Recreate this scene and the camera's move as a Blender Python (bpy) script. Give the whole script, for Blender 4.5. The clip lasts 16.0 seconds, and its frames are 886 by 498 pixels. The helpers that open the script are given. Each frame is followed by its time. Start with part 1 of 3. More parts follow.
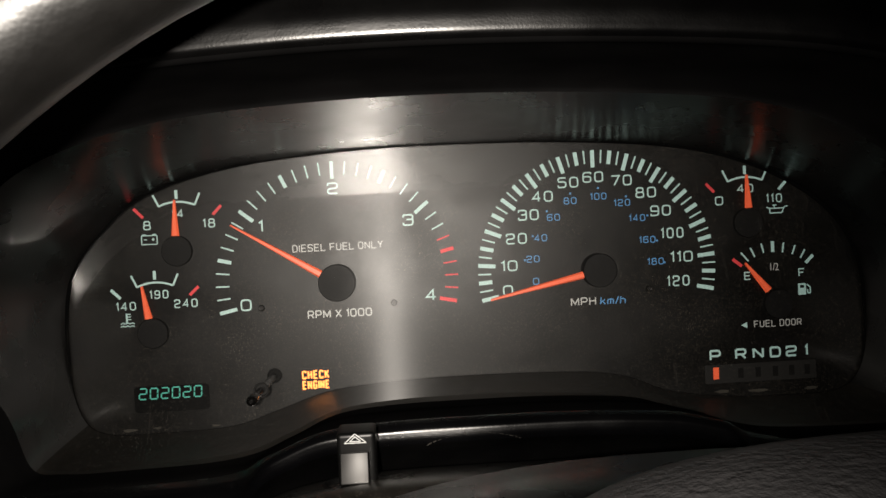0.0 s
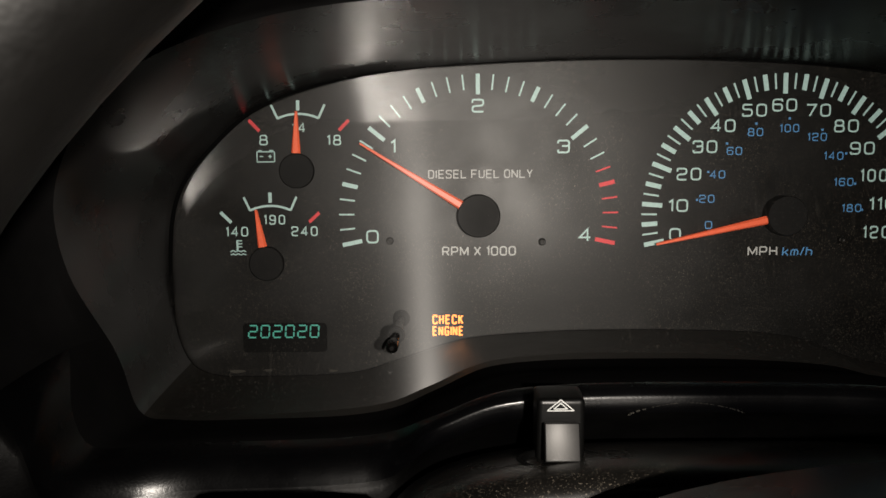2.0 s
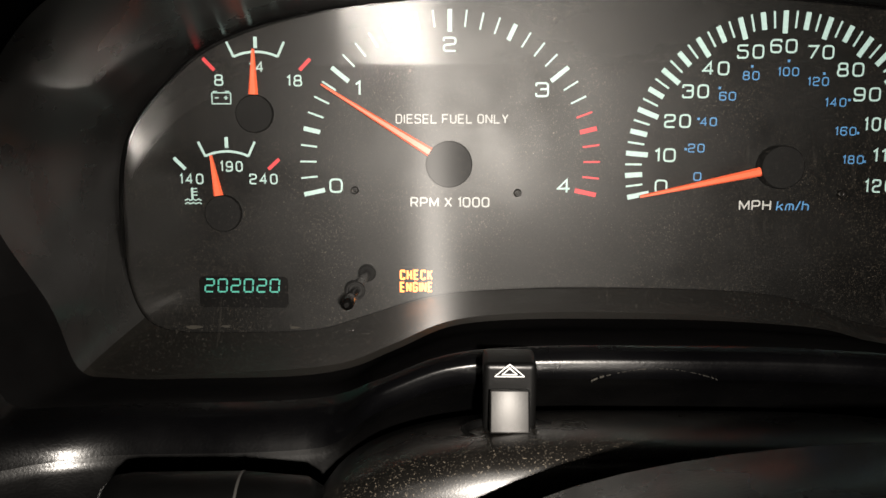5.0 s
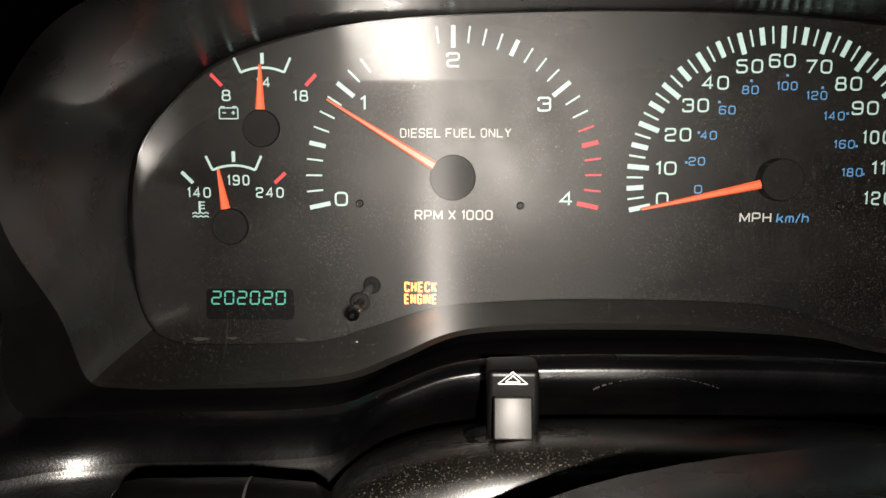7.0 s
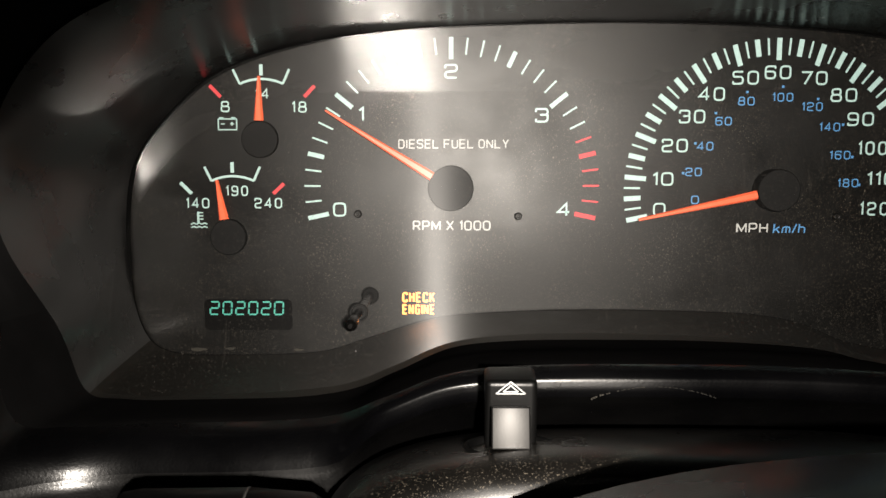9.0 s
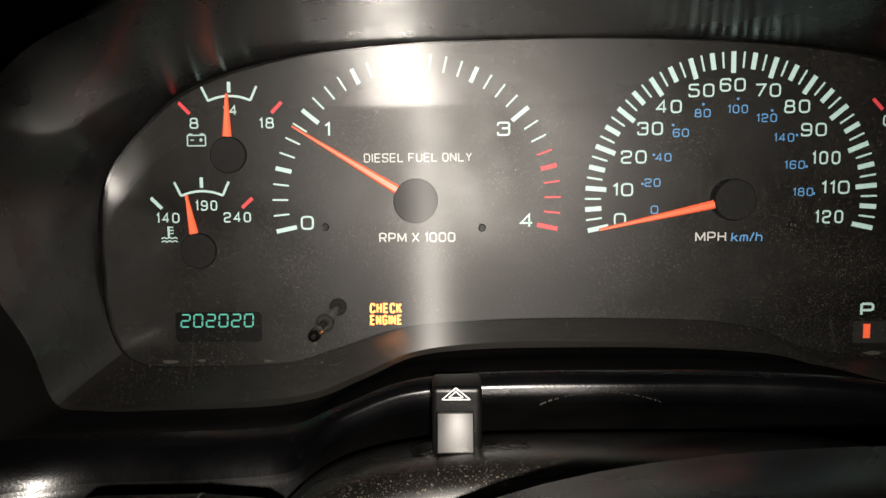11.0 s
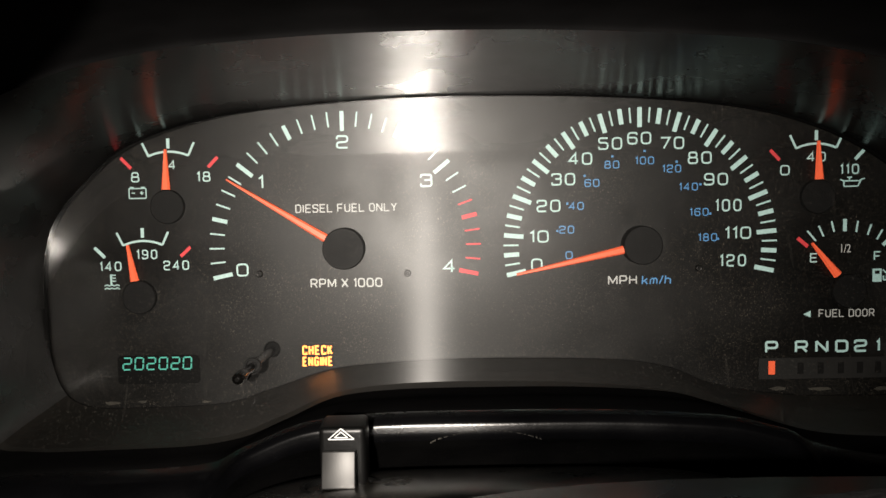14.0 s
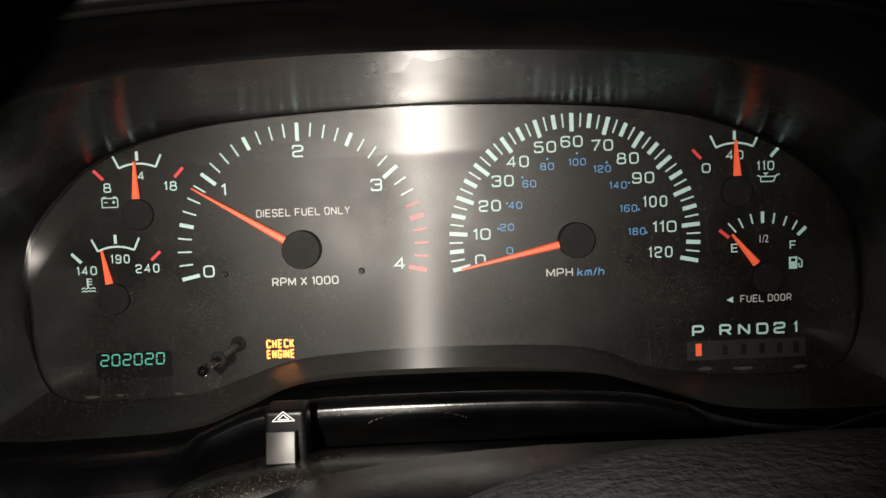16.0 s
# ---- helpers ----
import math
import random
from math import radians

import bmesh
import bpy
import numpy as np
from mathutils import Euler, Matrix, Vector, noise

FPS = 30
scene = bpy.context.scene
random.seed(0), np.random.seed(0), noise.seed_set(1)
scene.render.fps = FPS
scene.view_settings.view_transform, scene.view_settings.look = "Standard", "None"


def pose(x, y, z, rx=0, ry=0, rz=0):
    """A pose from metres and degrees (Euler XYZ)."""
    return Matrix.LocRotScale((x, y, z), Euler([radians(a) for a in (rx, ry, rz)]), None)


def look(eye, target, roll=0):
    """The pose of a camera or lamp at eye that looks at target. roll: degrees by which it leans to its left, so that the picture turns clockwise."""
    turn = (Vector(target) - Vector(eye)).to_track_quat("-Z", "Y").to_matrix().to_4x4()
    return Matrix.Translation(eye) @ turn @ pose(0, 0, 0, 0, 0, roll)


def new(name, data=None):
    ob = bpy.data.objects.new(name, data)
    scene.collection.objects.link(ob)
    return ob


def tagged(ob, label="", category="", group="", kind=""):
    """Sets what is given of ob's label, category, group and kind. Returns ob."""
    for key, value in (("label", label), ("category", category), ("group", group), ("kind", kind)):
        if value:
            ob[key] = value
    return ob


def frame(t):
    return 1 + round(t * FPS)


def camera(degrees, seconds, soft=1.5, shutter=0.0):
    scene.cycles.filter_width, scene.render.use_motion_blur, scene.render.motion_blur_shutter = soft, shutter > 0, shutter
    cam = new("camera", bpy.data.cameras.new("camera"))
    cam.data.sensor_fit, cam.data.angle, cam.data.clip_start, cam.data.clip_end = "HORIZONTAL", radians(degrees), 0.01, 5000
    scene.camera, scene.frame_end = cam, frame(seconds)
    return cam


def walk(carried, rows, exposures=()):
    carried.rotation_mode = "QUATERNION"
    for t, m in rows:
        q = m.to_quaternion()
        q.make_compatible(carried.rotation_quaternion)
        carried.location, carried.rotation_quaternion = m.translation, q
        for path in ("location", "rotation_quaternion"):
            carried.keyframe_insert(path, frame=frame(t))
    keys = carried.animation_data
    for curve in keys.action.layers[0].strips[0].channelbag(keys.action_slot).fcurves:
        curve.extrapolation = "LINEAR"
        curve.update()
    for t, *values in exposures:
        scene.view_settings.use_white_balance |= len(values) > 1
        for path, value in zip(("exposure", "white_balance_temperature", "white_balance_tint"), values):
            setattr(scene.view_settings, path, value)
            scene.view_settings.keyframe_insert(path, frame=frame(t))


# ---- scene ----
cam = camera(56.9, 16.0)
PATH = [
    (0, (-0.029, -0.434, 1.018), (0.042, 1.564, 0.954), -3.0),
    (0.5, (-0.045, -0.42, 1.021), (0.007, 1.577, 0.938), -2.8),
    (1, (-0.071, -0.406, 1.025), (-0.055, 1.592, 0.921), -2.8),
    (1.5, (-0.092, -0.379, 1.025), (-0.072, 1.614, 0.861), -1.6),
    (2, (-0.083, -0.375, 1.011), (-0.102, 1.616, 0.815), -0.5),
    (2.5, (-0.071, -0.359, 1.002), (-0.099, 1.625, 0.758), 0.3),
    (3, (-0.068, -0.356, 1.001), (-0.113, 1.622, 0.708), 0.4),
    (3.2, (-0.067, -0.361, 1.006), (-0.111, 1.617, 0.71), 0.1),
    (5.3, (-0.064, -0.35, 1.006), (-0.109, 1.626, 0.705), -0.0),
    (5.5, (-0.063, -0.354, 1.007), (-0.105, 1.623, 0.71), -0.1),
    (6, (-0.066, -0.355, 1.006), (-0.112, 1.624, 0.72), -0.1),
    (6.5, (-0.064, -0.357, 1.007), (-0.115, 1.625, 0.738), -0.2),
    (7, (-0.065, -0.355, 1.005), (-0.119, 1.627, 0.743), -0.1),
    (7.5, (-0.064, -0.357, 1.006), (-0.115, 1.626, 0.749), -0.3),
    (8, (-0.064, -0.356, 1.005), (-0.114, 1.628, 0.759), -0.4),
    (8.5, (-0.064, -0.356, 1.005), (-0.113, 1.629, 0.767), -0.3),
    (9, (-0.065, -0.356, 1.005), (-0.114, 1.629, 0.769), -0.1),
    (11.5, (-0.049, -0.366, 1.006), (-0.085, 1.624, 0.81), -0.8),
    (12, (-0.047, -0.368, 1.009), (-0.084, 1.623, 0.828), -0.9),
    (12.5, (-0.043, -0.368, 1.01), (-0.076, 1.626, 0.854), -1.1),
    (13, (-0.04, -0.369, 1.012), (-0.072, 1.626, 0.871), -1.2),
    (13.5, (-0.031, -0.371, 1.013), (-0.059, 1.624, 0.877), -1.3),
    (14, (-0.02, -0.384, 1.013), (-0.041, 1.612, 0.884), -1.1),
    (14.5, (-0.005, -0.389, 1.014), (-0.017, 1.607, 0.88), -1.3),
    (15, (0.002, -0.4, 1.02), (-0.012, 1.596, 0.892), -2.0),
    (15.5, (0.005, -0.404, 1.021), (-0.01, 1.592, 0.891), -2.4),
    (16, (0.003, -0.416, 1.018), (-0.006, 1.578, 0.867), -2.4),
]
walk(cam, [(t, look(eye, target, roll)) for t, eye, target, roll in PATH],
     [(0, -0.65), (1.0, -0.66), (2.0, -1.0), (3.2, -0.95), (5.3, 0.04), (9.0, 0.04), (12.5, -0.08), (16.0, -0.2)])

# ---- light: a night cab lit by one hand-held white LED torch behind the eye ----
world = bpy.data.worlds.new("night")
scene.world = world
world.use_nodes = True
world.node_tree.nodes["Background"].inputs[0].default_value = (0.02, 0.022, 0.03, 1)
world.node_tree.nodes["Background"].inputs[1].default_value = 0.03

LAMP = (-0.042, -0.452, 1.020)
torch = bpy.data.lights.new("torch", "AREA")
torch.shape, torch.size, torch.energy, torch.color = "DISK", 0.006, 0.80, (1.0, 0.915, 0.815)
torch.spread = radians(78)
torch_ob = new("torch", torch)
torch_ob.matrix_world = look(LAMP, (-0.055, 0.0, 0.985))


# ---- materials ----
def mat(name):
    m = bpy.data.materials.new(name)
    m.use_nodes = True
    nt = m.node_tree
    return m, nt, nt.nodes["Principled BSDF"]


def coords(nt, scale):
    tc, mp = nt.nodes.new("ShaderNodeTexCoord"), nt.nodes.new("ShaderNodeMapping")
    mp.inputs["Scale"].default_value = scale
    nt.links.new(tc.outputs["Object"], mp.inputs[0])
    return mp.outputs[0]


def noise_tex(nt, vec, scale, detail=4.0, rough=0.55):
    n = nt.nodes.new("ShaderNodeTexNoise")
    n.inputs["Scale"].default_value, n.inputs["Detail"].default_value = scale, detail
    n.inputs["Roughness"].default_value = rough
    nt.links.new(vec, n.inputs["Vector"])
    return n.outputs["Fac"]


def ramp(nt, fac, stops):
    r = nt.nodes.new("ShaderNodeValToRGB")
    while len(r.color_ramp.elements) < len(stops):
        r.color_ramp.elements.new(0.5)
    for e, (p, c) in zip(r.color_ramp.elements, stops):
        e.position, e.color = p, (*c, 1) if len(c) == 3 else (c[0], c[0], c[0], 1)
    nt.links.new(fac, r.inputs[0])
    return r.outputs[0]


def bump(nt, bsdf, height, strength, dist):
    b = nt.nodes.new("ShaderNodeBump")
    b.inputs["Strength"].default_value, b.inputs["Distance"].default_value = strength, dist
    nt.links.new(height, b.inputs["Height"])
    nt.links.new(b.outputs[0], bsdf.inputs["Normal"])


def plastic(name, dark, light, rough, grain=900.0, relief=0.25, dust=0.0, spec=0.5, dist=0.0004):
    """Moulded plastic: fine grain, cloudy wear in colour and gloss, dust specks."""
    m, nt, b = mat(name)
    v = coords(nt, (1, 1, 1))
    cloud = noise_tex(nt, v, 28.0, 5.0)
    fine = noise_tex(nt, v, grain, 3.0)
    col = ramp(nt, cloud, [(0.3, dark), (0.7, light)])
    if dust:
        specks = ramp(nt, noise_tex(nt, v, 1900.0, 2.0), [(0.60, (0,)), (0.76, (1,))])
        patch = ramp(nt, noise_tex(nt, v, 22.0, 3.0), [(0.34, (0,)), (0.66, (dust,))])
        k = nt.nodes.new("ShaderNodeMath")
        k.operation = "MULTIPLY"
        nt.links.new(specks, k.inputs[0])
        nt.links.new(patch, k.inputs[1])
        mix = nt.nodes.new("ShaderNodeMixRGB")
        mix.inputs[2].default_value = (0.42, 0.36, 0.28, 1)
        nt.links.new(k.outputs[0], mix.inputs[0])
        nt.links.new(col, mix.inputs[1])
        col = mix.outputs[0]
    nt.links.new(col, b.inputs["Base Color"])
    nt.links.new(ramp(nt, cloud, [(0.3, (rough - 0.06,)), (0.7, (rough + 0.08,))]), b.inputs["Roughness"])
    b.inputs["Specular IOR Level"].default_value = spec
    bump(nt, b, fine, relief, dist)
    return m


def paint(name, col, glow=0.0, rough=0.55, glow_col=None):
    m, nt, b = mat(name)
    v = coords(nt, (1, 1, 1))
    n = noise_tex(nt, v, 600.0, 2.0)
    nt.links.new(ramp(nt, n, [(0.25, [c * 0.82 for c in col]), (0.75, col)]), b.inputs["Base Color"])
    b.inputs["Roughness"].default_value = rough
    b.inputs["Emission Color"].default_value = (*(glow_col or col), 1)
    b.inputs["Emission Strength"].default_value = glow
    return m


def stretched(m, amount, along=(0, 1, 0)):
    """Gloss drawn out along one direction, as on combed or drawn plastic."""
    nt, b = m.node_tree, m.node_tree.nodes["Principled BSDF"]
    d = nt.nodes.new("ShaderNodeCombineXYZ")
    for k in range(3):
        d.inputs[k].default_value = along[k]
    nt.links.new(d.outputs[0], b.inputs["Tangent"])
    b.inputs["Anisotropic"].default_value = amount
    return m


FACE = plastic("gauge_face_black", (0.0013, 0.0013, 0.0012), (0.0030, 0.0028, 0.0025), 0.37, 2000.0, 0.22, 0.42, 0.32)
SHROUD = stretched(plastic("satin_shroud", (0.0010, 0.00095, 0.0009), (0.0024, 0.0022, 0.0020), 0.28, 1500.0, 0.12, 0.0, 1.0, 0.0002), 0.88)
# Same tunnel as the shroud; torchlight and lens dust put into its brown.
SILL_LIT = plastic("matt_lit_sill", (0.009, 0.0083, 0.0068), (0.017, 0.015, 0.0123), 0.50, 2200.0, 0.1, 0.12, 0.3, 0.0002)
BEZEL = plastic("grained_bezel", (0.0009, 0.0009, 0.0011), (0.0017, 0.0017, 0.0020), 0.235, 1100.0, 0.22, 0.01, 0.40, 0.0002)
LIP = plastic("lip_vinyl", (0.0050, 0.0049, 0.0050), (0.0085, 0.0083, 0.0085), 0.62, 1300.0, 0.2, 0.0, 0.0, 0.0002)
HOOD = plastic("dash_vinyl", (0.0010, 0.0010, 0.0011), (0.002, 0.0019, 0.0019), 0.27, 1300.0, 0.22, 0.005, 0.62, 0.0002)
COLUMN = plastic("column_plastic", (0.003, 0.0028, 0.0026), (0.0065, 0.0058, 0.005), 0.28, 1900.0, 0.08, 0.55, 0.6, 0.0002)
LEATHER = plastic("wheel_leather", (0.0016, 0.0015, 0.0014), (0.0040, 0.0037, 0.0034), 0.38, 140.0, 0.42, 0.0, 0.46, 0.0006)
PAD = plastic("airbag_vinyl", (0.012, 0.0118, 0.0124), (0.026, 0.025, 0.026), 0.58, 420.0, 1.0, 0.0, 0.25, 0.0012)
GROOVE = plastic("groove_black", (0.0008, 0.0008, 0.0008), (0.0016, 0.0016, 0.0016), 0.85, 900.0, 0.1, 0.0, 0.05)
HUB = plastic("hub_black", (0.0014, 0.0014, 0.0014), (0.0026, 0.0026, 0.0026), 0.62, 900.0, 0.1, 0.0, 0.22)
SLOT = plastic("window_black", (0.0006, 0.0006, 0.0006), (0.001, 0.001, 0.001), 0.65, 900.0, 0.05, 0.0, 0.1)
CABIN = plastic("cabin_cloth", (0.012, 0.012, 0.012), (0.02, 0.02, 0.02), 0.8, 300.0, 0.4)
SWITCH = plastic("switch_black", (0.0012, 0.0012, 0.0012), (0.0024, 0.0024, 0.0024), 0.36, 1200.0, 0.08, 0.005, 0.25)
KNOB = plastic("knob_gloss", (0.0015, 0.0014, 0.0013), (0.003, 0.0028, 0.0026), 0.22, 900.0, 0.05, 0.0, 0.6)
WORN = plastic("worn_switch_face", (0.020, 0.0197, 0.0195), (0.052, 0.051, 0.050), 0.43, 1800.0, 0.02, 0.0, 0.5)
WORN.node_tree.nodes["Principled BSDF"].inputs["Metallic"].default_value = 0.85
stretched(WORN, 0.5, (0, 0, 1))
CHROME, _nt, _b = mat("chrome")
_b.inputs["Metallic"].default_value, _b.inputs["Roughness"].default_value = 1.0, 0.22
_b.inputs["Base Color"].default_value = (0.6, 0.58, 0.56, 1)
WHITE = paint("white_print", (0.50, 0.66, 0.63), 0.20, 0.5, (0.45, 0.9, 0.85))
RED = paint("red_print", (0.80, 0.06, 0.07), 0.16)
BLUE = paint("blue_print", (0.10, 0.30, 0.60), 0.12, 0.5, (0.1, 0.42, 0.9))
NEEDLE = paint("needle_orange", (0.90, 0.16, 0.07), 0.45, 0.4, (1.0, 0.10, 0.03))
ODO = paint("odometer_glow", (0.1, 0.4, 0.33), 0.30, 0.4, (0.10, 0.75, 0.55))
AMBER = paint("amber_glow", (0.8, 0.3, 0.08), 4.0, 0.4, (1.0, 0.30, 0.05))
GEARWIN = plastic("gear_window", (0.005, 0.005, 0.0045), (0.008, 0.0075, 0.007), 0.55, 900.0, 0.05)
SLOT_RIM = paint("pale_ring", (0.035, 0.034, 0.032))
GREY_PRINT = paint("grey_print", (0.55, 0.56, 0.55), 0.08)


def lens_material():
    m = bpy.data.materials.new("clear_lens")
    m.use_nodes = True
    nt = m.node_tree
    nt.nodes.clear()
    out = nt.nodes.new("ShaderNodeOutputMaterial")
    clear, gloss, dust = (nt.nodes.new("ShaderNodeBsdf" + k) for k in ("Transparent", "Glossy", "Diffuse"))
    clear.inputs[0].default_value = (0.93, 0.93, 0.92, 1)
    dust.inputs[0].default_value = (0.55, 0.50, 0.43, 1)
    fres = nt.nodes.new("ShaderNodeFresnel")
    fres.inputs[0].default_value = 2.15
    v = coords(nt, (1, 1, 1))
    gloss.inputs["Roughness"].default_value = 0.04
    a, b = nt.nodes.new("ShaderNodeMixShader"), nt.nodes.new("ShaderNodeMixShader")
    streaks = noise_tex(nt, coords(nt, (420, 60, 38)), 1.0, 2.0)
    specks = noise_tex(nt, v, 1050.0, 3.0, 0.75)
    clumps = noise_tex(nt, v, 45.0, 4.0)

    def both_of(op, p, q):
        k = nt.nodes.new("ShaderNodeMath")
        k.operation = op
        nt.links.new(p, k.inputs[0])
        nt.links.new(q, k.inputs[1])
        return k.outputs[0]

    motes = both_of("MULTIPLY", ramp(nt, specks, [(0.58, (0.0006,)), (0.74, (0.085,))]), ramp(nt, clumps, [(0.25, (0.25,)), (0.70, (1.0,))]))
    film = both_of("ADD", ramp(nt, streaks, [(0.66, (0.0,)), (0.80, (0.022,))]), motes)
    nt.links.new(film, a.inputs[0])
    nt.links.new(clear.outputs[0], a.inputs[1])
    nt.links.new(dust.outputs[0], a.inputs[2])
    nt.links.new(fres.outputs[0], b.inputs[0])
    nt.links.new(a.outputs[0], b.inputs[1])
    wipe = nt.nodes.new("ShaderNodeBsdfAnisotropic")
    wipe.inputs["Roughness"].default_value, wipe.inputs["Anisotropy"].default_value = 0.13, 0.75
    across = nt.nodes.new("ShaderNodeCombineXYZ")
    across.inputs[0].default_value = 1.0
    nt.links.new(across.outputs[0], wipe.inputs["Tangent"])
    haze = nt.nodes.new("ShaderNodeBsdfGlossy")
    haze.inputs["Roughness"].default_value = 0.29
    soft, both = nt.nodes.new("ShaderNodeMixShader"), nt.nodes.new("ShaderNodeMixShader")
    soft.inputs[0].default_value, both.inputs[0].default_value = 0.26, 0.40
    nt.links.new(wipe.outputs[0], soft.inputs[1])
    nt.links.new(haze.outputs[0], soft.inputs[2])
    nt.links.new(gloss.outputs[0], both.inputs[1])
    nt.links.new(soft.outputs[0], both.inputs[2])
    nt.links.new(both.outputs[0], b.inputs[2])
    nt.links.new(b.outputs[0], out.inputs[0])
    return m


LENS = lens_material()


# ---- mesh helpers ----
def thing(name, label, category, at=(0, 0, 0), kind="", group=""):
    e = new(name)
    e.empty_display_size = 0.02
    e.matrix_basis = Matrix.Translation(at)
    return tagged(e, label, category, group, kind)


def mesh_of(name, verts, faces, material, smooth=False):
    me = bpy.data.meshes.new(name)
    me.from_pydata([tuple(v) for v in verts], [], faces)
    me.update()
    if material:
        me.materials.append(material)
    for p in me.polygons:
        p.use_smooth = smooth
    return me


def bm_mesh(name, bm, material, smooth=False):
    bmesh.ops.recalc_face_normals(bm, faces=bm.faces)
    me = bpy.data.meshes.new(name)
    bm.to_mesh(me)
    bm.free()
    me.materials.append(material)
    for p in me.polygons:
        p.use_smooth = smooth
    return me


def part(name, me, parent, m=None, label=""):
    """One mesh as a part of a thing; m is its pose in the world."""
    ob = new(name, me)
    ob.parent = parent
    ob.matrix_basis = world_of(parent).inverted() @ (m or Matrix.Identity(4))
    return tagged(ob, label)


def world_of(ob):
    m = ob.matrix_basis.copy()
    p = ob.parent
    while p:
        m = p.matrix_basis @ m
        p = p.parent
    return m


def box(name, sx, sy, sz, material, bevel=0.0, segs=2):
    bm = bmesh.new()
    bmesh.ops.create_cube(bm, size=1.0)
    bmesh.ops.scale(bm, vec=(sx, sy, sz), verts=bm.verts)
    if bevel:
        bmesh.ops.bevel(bm, geom=bm.edges[:], offset=bevel, segments=segs, affect="EDGES", profile=0.6)
    return bm_mesh(name, bm, material, bool(bevel))


def lathe(name, profile, material, n=32):
    """Turned about the y axis: profile of (radius, y)."""
    verts, faces = [], []
    for r, y in profile:
        for i in range(n):
            a = 2 * math.pi * i / n
            verts.append((r * math.cos(a), y, r * math.sin(a)))
    for k in range(len(profile) - 1):
        for i in range(n):
            j = (i + 1) % n
            faces.append((k * n + i, k * n + j, (k + 1) * n + j, (k + 1) * n + i))
    faces.append(tuple(range((len(profile) - 1) * n, len(profile) * n)))
    me = mesh_of(name, verts, faces, material, True)
    me.polygons[len(faces) - 1].use_smooth = False
    for e in me.edges:
        if min(e.vertices) >= (len(profile) - 1) * n:
            e.use_edge_sharp = True
    return me


def plate(name, outline, depth, material):
    """A flat piece in the dial's plane: outline of (x, z), front at -depth, back at 0."""
    n = len(outline)
    verts = [(x, 0, z) for x, z in outline] + [(x, -depth, z) for x, z in outline]
    faces = [tuple(range(n, 2 * n))] + [(i, (i + 1) % n, n + (i + 1) % n, n + i) for i in range(n)]
    bm = bmesh.new()
    vs = [bm.verts.new(v) for v in verts]
    for f in faces:
        bm.faces.new([vs[i] for i in f])
    return bm_mesh(name, bm, material)


def bar(a, b, w0, w1=None):
    """The outline of a straight stroke from a to b, w0 wide at a and w1 at b."""
    a, b = Vector(a), Vector(b)
    n = Vector((-(b - a).y, (b - a).x)).normalized()
    w1 = w0 if w1 is None else w1
    return [tuple(p) for p in (a + n * w0 / 2, a - n * w0 / 2, b - n * w1 / 2, b + n * w1 / 2)]


def lettering(name, text, width, height, material, weight=0.0, lean=0.0):
    """Raised print in the built-in font, as a mesh fitted to width and height about its middle."""
    cu = bpy.data.curves.new(name, "FONT")
    cu.body, cu.extrude, cu.offset, cu.resolution_u = text, 0.02, weight, 3
    ob = new(name, cu)
    me = bpy.data.meshes.new_from_object(ob.evaluated_get(bpy.context.evaluated_depsgraph_get()))
    bpy.data.objects.remove(ob)
    bpy.data.curves.remove(cu)
    co = np.array([v.co for v in me.vertices])
    lo, hi = co.min(0), co.max(0)
    for v in me.vertices:
        x = ((v.co.x - lo[0]) / (hi[0] - lo[0]) - 0.5) * width
        z = ((v.co.y - lo[1]) / (hi[1] - lo[1]) - 0.5) * height
        v.co = (x + lean * z, -0.00015 - 0.0001 * (1 if v.co.z > 0 else -1), z)
    me.materials.clear()
    me.materials.append(material)
    me.name = name
    return me


